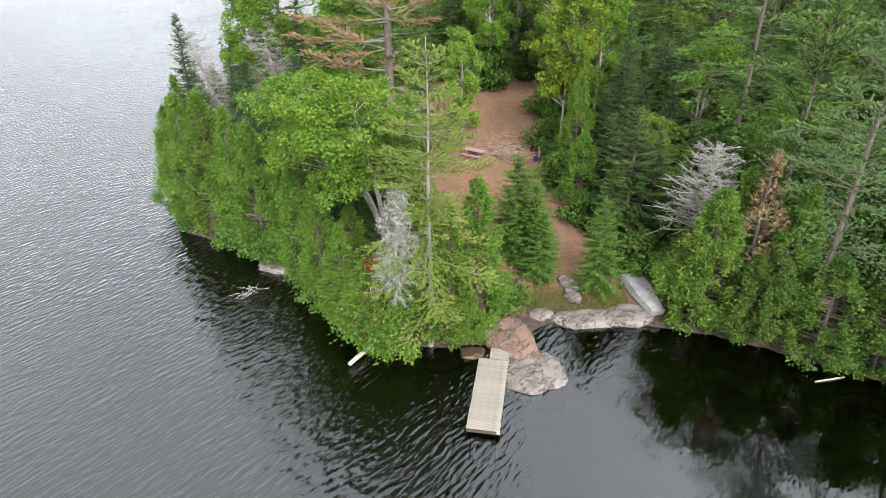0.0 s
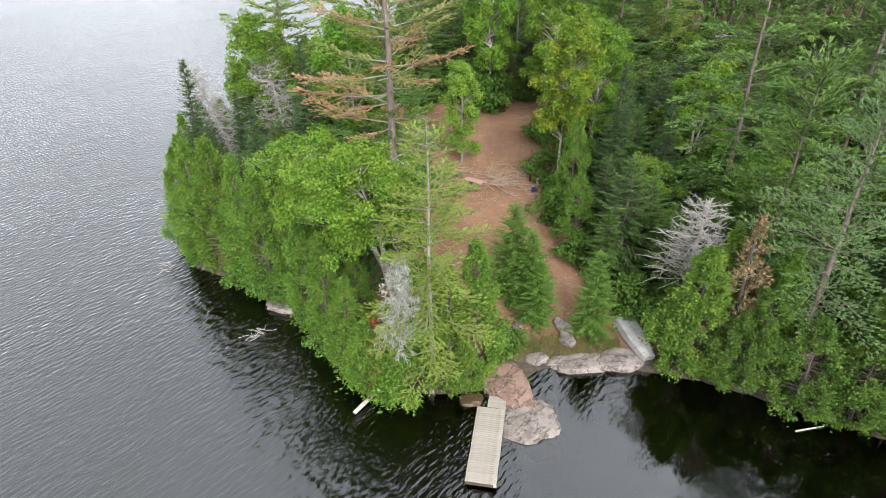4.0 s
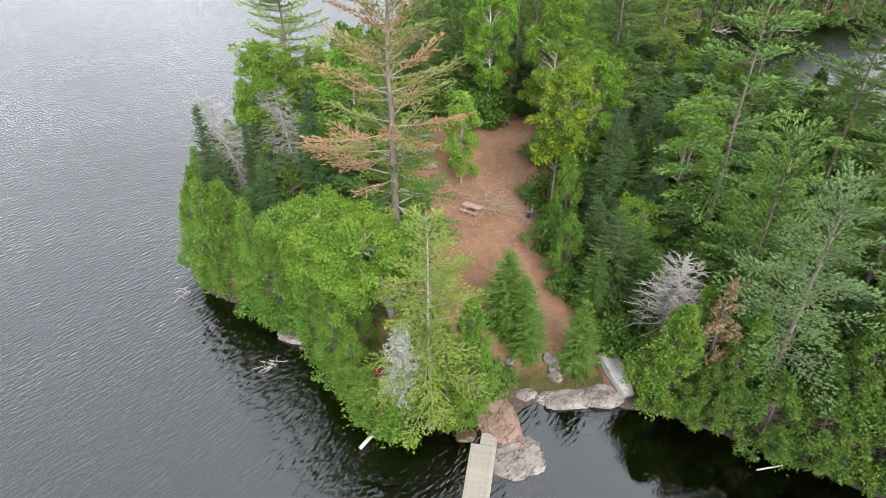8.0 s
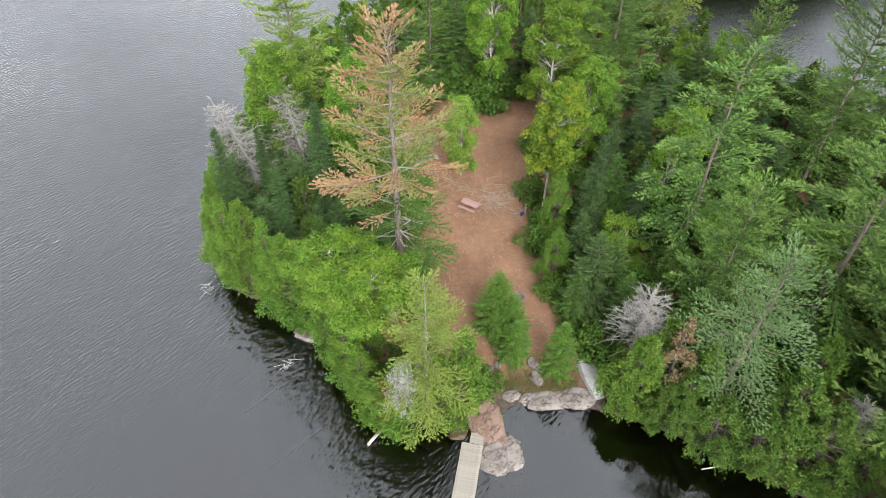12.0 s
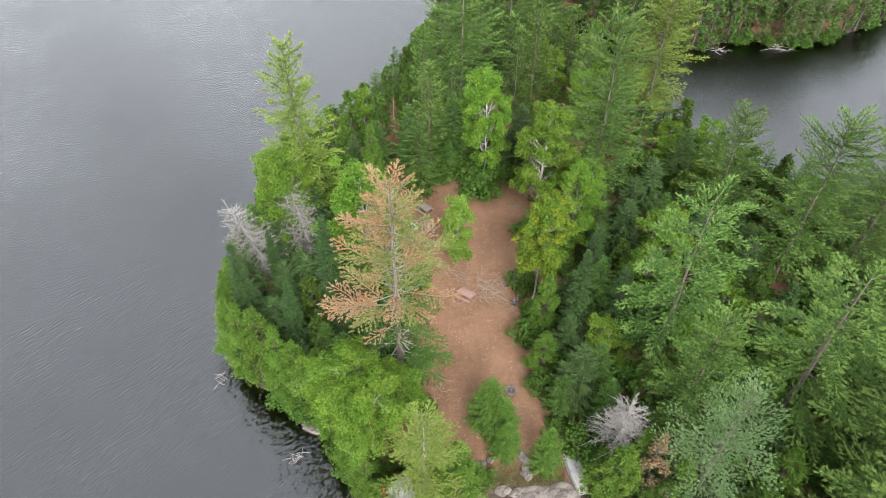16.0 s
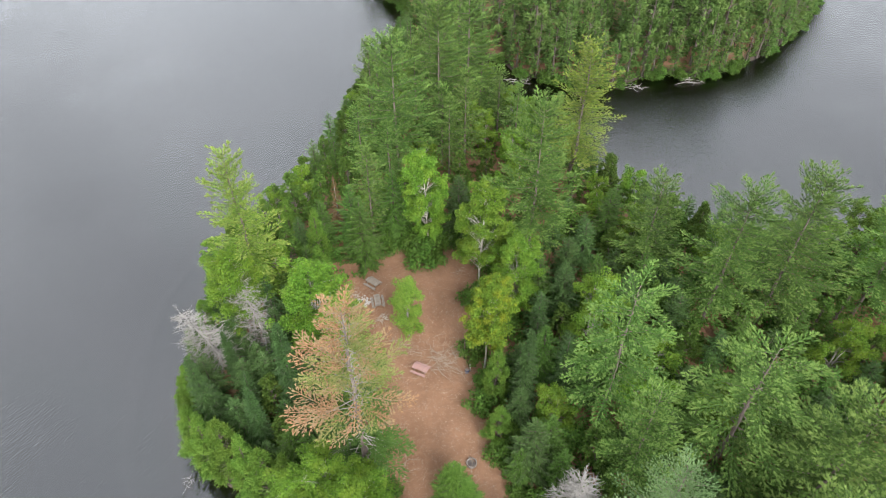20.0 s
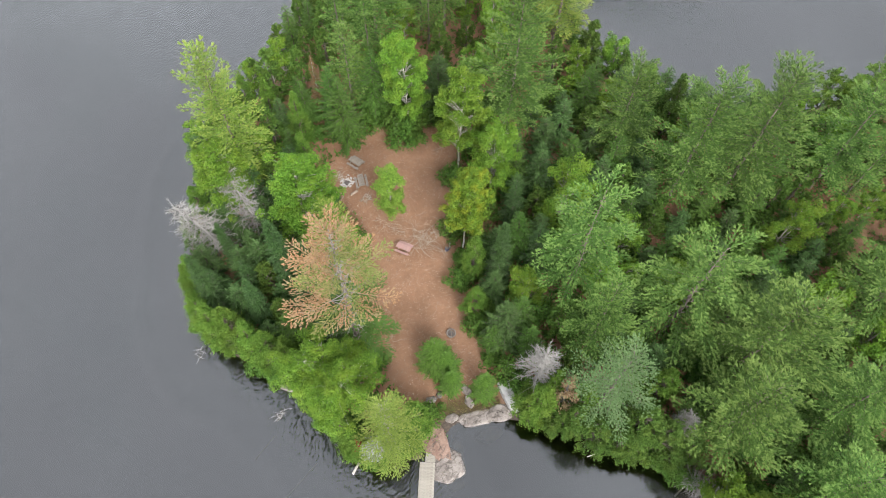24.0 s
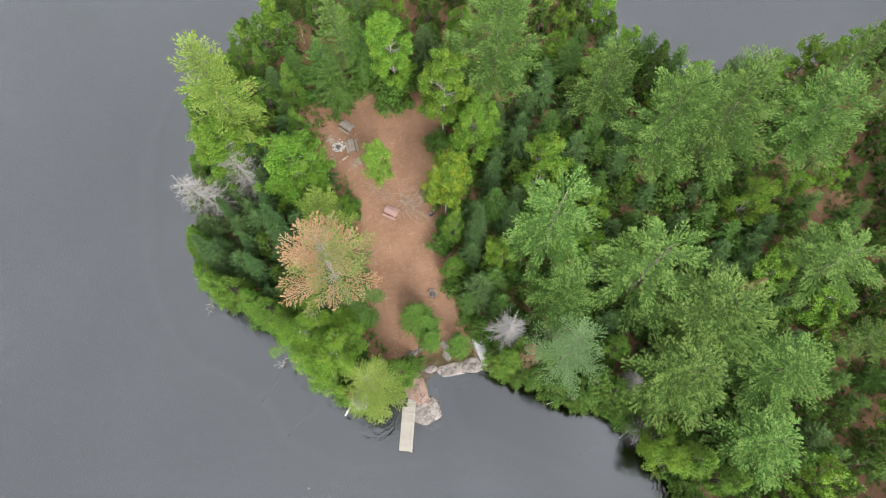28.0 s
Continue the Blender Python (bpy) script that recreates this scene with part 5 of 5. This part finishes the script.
# ---- fire places ----
def ring_mesh(r0, r1, h, n=28):
    bm = bmesh.new()
    prof = [(r0, 0), (r0 * 1.02, h * 0.55), (r0, h), (r1, h), (r1 * 1.02, h * 0.5), (r1, 0)]
    rows = [[bm.verts.new((r * math.cos(2 * math.pi * i / n), r * math.sin(2 * math.pi * i / n), z)) for r, z in prof] for i in range(n)]
    for i in range(n):
        a, b = rows[i], rows[(i + 1) % n]
        for j in range(len(prof)):
            bm.faces.new((a[j], b[j], b[(j + 1) % len(prof)], a[(j + 1) % len(prof)]))
    bmesh.ops.recalc_face_normals(bm, faces=bm.faces)
    return bm


ring = tagged(new("fire_ring"), "round grey steel fire ring on the bare ground", "fire ring")
ring.matrix_basis = pose(3.35, 11.6, gz(3.35, 11.6) - 0.03)
part("ring_wall", ring_mesh(0.44, 0.54, 0.34), STEEL, ring)
ash_bm = bmesh.new()
bmesh.ops.create_circle(ash_bm, cap_ends=True, radius=0.445, segments=24, matrix=pose(0, 0, 0.07))
part("ash_bed", ash_bm, ASH, ring, "dark ash bed")
part("stick", mesh_of("stick", [(tubes(chain([(0.1, 0.1, 0.2), (-0.1, -0.5, 0.3), (-0.15, -0.95, 0.08)], 0.025, 0.015), 5), 0)], [BRUSHWOOD]), None, ring)

pit = tagged(new("fire_pit"), "rough fire pit ringed with pale stones", "fire pit")
pit.matrix_basis = pose(-7.0, 33.2, gz(-7.0, 33.2))
pit_bm = bmesh.new()
bmesh.ops.create_circle(pit_bm, cap_ends=True, radius=0.46, segments=20, matrix=pose(0, 0, 0.03))
part("ash_bed", pit_bm, ASH, pit)
stones = [rock_mesh(20 + i, 0.14, 0.11, 0.10, 2, 0.3) for i in range(4)]
rng = random.Random(5)
for i in range(34):
    a = 2 * math.pi * i / 15 + rng.uniform(-0.1, 0.1)
    r = 0.52 + rng.uniform(-0.06, 0.06) + (0.2 * (i // 15) if i >= 15 else 0) * rng.uniform(0.5, 1.6)
    s = part("stone", stones[i % 4], STONE, pit)
    s.matrix_basis = pose(r * math.cos(a), r * math.sin(a), 0.06, 0, 0, rng.uniform(0, 360)) @ Matrix.Scale(rng.uniform(0.7, 1.2), 4)


# ---- logs, brush, small things on the ground ----
def log(name, pts, r0, r1, mat, label, category="log", group=""):
    b = np.array(pts, dtype=float)
    root = b[0]
    me = mesh_of(name, [(tubes(chain([tuple(p - root) for p in b], r0, r1), 9), 0)], [mat])
    ends = bmesh.new()
    ends.from_mesh(me)
    bmesh.ops.remove_doubles(ends, verts=ends.verts, dist=0.0005)
    bmesh.ops.holes_fill(ends, edges=ends.edges, sides=12)
    bmesh.ops.recalc_face_normals(ends, faces=ends.faces)
    ends.to_mesh(me)
    ends.free()
    ob = tagged(new(name, me), label, category, group)
    ob.location = root
    return ob


log("fallen_log", [(-8.9, -2.05, 0.30), (-8.1, -0.9, 0.34), (-7.2, 0.4, 0.55)], 0.12, 0.14, DRIFT, "bleached white log sticking out over the water")
log("bench_log", [(-6.6, 31.0, 3.36), (-5.7, 31.5, 3.38)], 0.17, 0.16, BRUSHWOOD, "short cut log lying near the fire pit")
log("sunken_log", [(-16, -3.5, -0.35), (-12.6, -0.3, -0.3)], 0.10, 0.07, SUNK, "sunken log under the water", group="sunken logs")
log("sunken_log", [(-19, 1.0, -0.45), (-17.0, 3.2, -0.4)], 0.09, 0.06, SUNK, "sunken log under the water", group="sunken logs")
log("sunken_log", [(-3.4, -4.6, -0.35), (-2.7, -2.6, -0.3)], 0.11, 0.09, SUNK, "sunken log under the dock", group="sunken logs")
log("sunken_log", [(23.6, -8.6, -0.2), (26.2, -7.0, 0.15)], 0.10, 0.08, DRIFT, "pale log lying half in the water", group="sunken logs")
log("sunken_log", [(18.5, -9.8, -0.4), (21.5, -9.0, -0.35)], 0.09, 0.06, SUNK, "sunken log under the water", group="sunken logs")
log("sunken_log", [(15.6, -3.6, 0.03), (17.3, -3.3, 0.05)], 0.05, 0.04, DRIFT, "thin pale stick floating by the shore", group="sunken logs")
log("pole", [(4.33, 24.0, gz(4.33, 24.0) - 0.1), (4.38, 24.4, 5.05)], 0.075, 0.065, TIMBER, "dark wooden pole leaning upright at the clearing's edge", "post")
log("fence_post", [(4.75, 22.4, gz(4.7, 22.4) - 0.1), (4.75, 22.45, gz(4.7, 22.4) + 1.15)], 0.11, 0.10, BARK_GREY, "short grey wooden post", "post")


def stalk(name, pts, r0, r1, mat, parent, n=5):
    """One bent stick as a single welded tube with closed ends."""
    p = np.array(pts, dtype=float)
    t = unit(np.gradient(p, axis=0))
    a = unit(np.cross(t, np.array([0.31, 0.17, 0.93])))
    b = np.cross(t, a)
    k = np.linspace(0, 2 * math.pi, n, endpoint=False)
    r = np.linspace(r0, r1, len(p))[:, None, None]
    v = p[:, None] + r * (np.cos(k)[None, :, None] * a[:, None] + np.sin(k)[None, :, None] * b[:, None])
    f = [(i * n + j, i * n + (j + 1) % n, (i + 1) * n + (j + 1) % n, (i + 1) * n + j) for i in range(len(p) - 1) for j in range(n)]
    f += [tuple(range(n))[::-1], tuple(range((len(p) - 1) * n, len(p) * n))]
    me = bpy.data.meshes.new(name)
    me.from_pydata(v.reshape(-1, 3).tolist(), [], f)
    me.materials.append(mat)
    ob = new(name, me)
    ob.parent = parent
    return ob


def snag(name, x, y, z, r, n, seed, mat, label, flat=0.35, category="branch", thick=0.03, piece="branch"):
    """A tangle of crooked bare branches lying on its support, each a part of its own."""
    rng = np.random.default_rng(seed)
    ob = tagged(new(name), label, category)
    ob.location = (x, y, z)
    for i in range(n):
        a = rng.uniform(0, 2 * math.pi)
        p = [np.array([rng.normal(0, r * 0.35), rng.normal(0, r * 0.35), rng.uniform(0.03, flat * r)])]
        d = np.array([math.cos(a), math.sin(a), 0.0])
        ln = r * rng.uniform(0.6, 1.5)
        for j in range(5):
            d = unit(d + rng.normal(0, 0.28, 3) * np.array([1, 1, 0.5]))
            q = p[-1] + d * ln / 5
            q[2] = max(0.02, q[2] * 0.92)
            p.append(q)
        r0 = thick * rng.uniform(0.5, 1.3)
        stick = stalk(piece, p, r0, 0.006, mat, ob)
        for j in (2, 3, 4):
            e = p[j] + (d * 0.5 + rng.normal(0, 0.6, 3) * np.array([1, 1, 0.5])) * ln * 0.25
            e[2] = max(0.02, e[2])
            stalk("twig", [p[j], e], r0 * 0.5, 0.005, mat, stick, 4)
    return ob


snag("brush_pile", 2.0, 23.9, gz(2.0, 23.9), 2.3, 60, 3, BRUSHWOOD, "loose pile of dry grey branches on the ground", 0.2, "brush pile", 0.04)
snag("brush_pile", 3.9, 24.6, gz(3.9, 24.6), 0.9, 16, 4, BRUSHWOOD, "loose pile of dry grey branches at the clearing's edge", 0.6, "brush pile", 0.045)
snag("water_snag", -16.3, 5.3, -0.1, 0.7, 22, 5, BARK_DEAD, "bare silver branches standing out of the water", 0.9, "branch", 0.025)
snag("water_snag", -25.2, 13.6, -0.1, 0.8, 14, 6, BARK_GREY, "dark bare branches trailing in the water", 0.8, "branch", 0.025)
snag("firewood", -5.0, 30.6, gz(-5.0, 30.6), 0.7, 16, 7, BRUSHWOOD, "scattered sticks of firewood by the pit", 0.2, "firewood", 0.04)
snag("firewood", -7.8, 31.8, gz(-7.8, 31.8), 0.8, 12, 8, BRUSHWOOD, "scattered sticks beside the pit", 0.2, "firewood", 0.035)
snag("firewood", -8.2, 35.0, gz(-8.2, 35.0), 0.8, 12, 9, BRUSHWOOD, "scattered sticks beside the tables", 0.2, "firewood", 0.035)
snag("driftwood", 57.5, 86.3, 0.1, 2.6, 14, 10, BARK_GREY, "fallen silver trunks along the far shore", 0.3, "driftwood", 0.08)
snag("driftwood", 24.0, 90.5, 0.1, 2.2, 14, 11, BARK_GREY, "fallen dead trunks in the narrows", 0.3, "driftwood", 0.08)
snag("driftwood", 46.0, 85.0, 0.1, 2.0, 12, 12, BARK_GREY, "fallen dead trunks along the far shore", 0.3, "driftwood", 0.07)
snag("root_tangle", -0.6, 25.6, gz(-0.6, 25.6) - 0.04, 1.3, 12, 13, BRUSHWOOD, "exposed roots and twigs in the duff", 0.05, "roots", 0.03, "root")
snag("root_tangle", -3.4, 12.0, gz(-3.4, 12.0) - 0.04, 1.2, 10, 14, BRUSHWOOD, "exposed roots in the bare ground", 0.05, "roots", 0.03, "root")
snag("brush_pile", 5.4, 36.6, gz(5.4, 36.6) - 0.02, 1.1, 16, 15, BRUSHWOOD, "dry twigs piled at the back of the clearing", 0.25, "brush pile", 0.02)

snag("root_tangle", -2.4, 26.8, gz(-2.4, 26.8) - 0.03, 1.2, 12, 21, BRUSHWOOD, "exposed roots and pale twigs in the duff", 0.06, "roots", 0.028, "root")
snag("root_tangle", 0.6, 27.2, gz(0.6, 27.2) - 0.03, 1.3, 10, 22, BRUSHWOOD, "exposed roots in the bare ground", 0.05, "roots", 0.025, "root")
snag("firewood", -3.4, 27.4, gz(-3.4, 27.4), 0.6, 10, 23, BRUSHWOOD, "scattered sticks in the clearing", 0.15, "firewood", 0.035)
snag("firewood", -4.6, 30.9, gz(-4.6, 30.9), 0.6, 12, 24, DRIFT, "pale split sticks near the fire pit", 0.2, "firewood", 0.04)
snag("firewood", -8.0, 34.4, gz(-8.0, 34.4), 0.9, 12, 25, DRIFT, "pale scattered sticks beside the fire pit", 0.12, "firewood", 0.035)

drum = tagged(new("blue_drum"), "blue plastic drum beside the post", "drum")
drum.matrix_basis = pose(4.35, 22.2, gz(4.35, 22.2))
drum_bm = bmesh.new()
bmesh.ops.create_cone(drum_bm, cap_ends=True, segments=20, radius1=0.22, radius2=0.22, depth=0.56, matrix=pose(0, 0, 0.28))
bmesh.ops.bevel(drum_bm, geom=[e for e in drum_bm.edges if abs(e.verts[0].co.z - e.verts[1].co.z) < 0.01], offset=0.03, segments=2, affect="EDGES")
part("drum_body", drum_bm, BLUE, drum)
for zz in (0.17, 0.38):
    part("hoop", ring_mesh(0.215, 0.235, 0.03, 20), BLUE, drum).location = (0, 0, zz)
lid_bm = bmesh.new()
bmesh.ops.create_cone(lid_bm, cap_ends=True, segments=20, radius1=0.20, radius2=0.18, depth=0.04, matrix=pose(0, 0, 0.575))
part("lid", lid_bm, STEEL, drum, "dark lid")

crate = tagged(new("storage_box"), "grey-green metal box standing under the dying pine", "box")
crate.matrix_basis = pose(-6.9, 10.3, gz(-6.9, 10.3), 0, 0, 10)
board("box_body", 0.85, 0.55, 0.55, pose(0, 0, 0.28), METAL_GREEN, crate)
board("lid", 0.89, 0.59, 0.05, pose(0, 0, 0.585), METAL_GREEN, crate)


# ---- ground cover ----
def scatter(name, n, seed, spot, make, mats, label, category):
    rng = np.random.default_rng(seed)
    P = []
    while len(P) < n:
        x, y = spot(rng)
        if x is not None:
            P.append((x, y))
    P = np.array(P)
    z = height(P[:, 0], P[:, 1])
    me = mesh_of(name, make(rng, np.column_stack([P, z])), mats)
    return tagged(new(name, me), label, category, kind="stuff")


def in_clearing(rng):
    x, y = rng.uniform(-9, 7.5), rng.uniform(4, 43)
    return (x, y) if bare_ground(x, y, 0.5) else (None, None)


def flat_leaves(rng, P):
    n = len(P)
    D = np.column_stack([rng.normal(0, 1, (n, 2)), rng.normal(0, 0.12, n)])
    N = np.array([[0, 0, 1.0]]) + rng.normal(0, 0.25, (n, 3))
    ln = 0.05 + 0.16 * rng.uniform(0, 1, n) ** 3
    return [(kites(P + [0, 0, 0.035], D, N, ln, ln * 0.6), 0)]


def twigs(rng, P):
    n = len(P)
    D = unit(np.column_stack([rng.normal(0, 1, (n, 2)), np.zeros(n)])) * rng.uniform(0.15, 0.7, (n, 1))
    a = P + [0, 0, 0.03]
    return [(tubes(np.column_stack([a, np.full(n, 0.012), a + D, np.full(n, 0.006)]), 4), 0)]


def blades(rng, P):
    n = len(P)
    D = np.column_stack([rng.normal(0, 0.45, (n, 2)), np.ones(n)])
    return [(needles(P - [0, 0, 0.02], D, rng.normal(0, 1, (n, 3)), rng.uniform(0.08, 0.26, n), 0.03), 0)]


def by_inlet(rng):
    x, y = rng.uniform(-0.8, 7.6), rng.normal(3.4, 0.65)
    return (x, y) if inland(x, y) > 0.6 else (None, None)


scatter("leaf_litter", 7000, 1, in_clearing, flat_leaves, [F_LITTER], "pale dry leaves scattered over the duff", "leaf litter")
scatter("twig_litter", 2200, 2, in_clearing, twigs, [BRUSHWOOD], "small dry twigs scattered over the duff", "twigs")
scatter("shore_grass", 11000, 3, by_inlet, blades, [F_GRASS], "sparse yellow-green grass above the shore rocks", "grass")


def under_trees(rng):
    x, y = rng.uniform(-28, 62), rng.uniform(-18, 92)
    if bare_ground(x, y, 0.3) or inland(x, y) < 0.25 or noise.noise((x * 0.35, y * 0.35, 0.0)) < -0.3:
        return None, None
    return x, y


def fronds(rng, P):
    n = len(P)
    P = np.repeat(P, 4, 0) + rng.normal(0, 0.2, (n * 4, 3)) * [1, 1, 0.3] + [0, 0, 0.15]
    D = np.column_stack([rng.normal(0, 1, (n * 4, 2)), rng.uniform(0.1, 0.9, n * 4)])
    ln = rng.uniform(0.25, 0.55, n * 4)
    return [(needles(P, D, np.array([[0, 0, 1.0]]) + rng.normal(0, 0.3, P.shape), ln, ln * 0.5), 0)]


scatter("undergrowth", 15000, 4, under_trees, fronds, [F_SHRUB], "low green ferns and seedlings under the trees", "undergrowth")
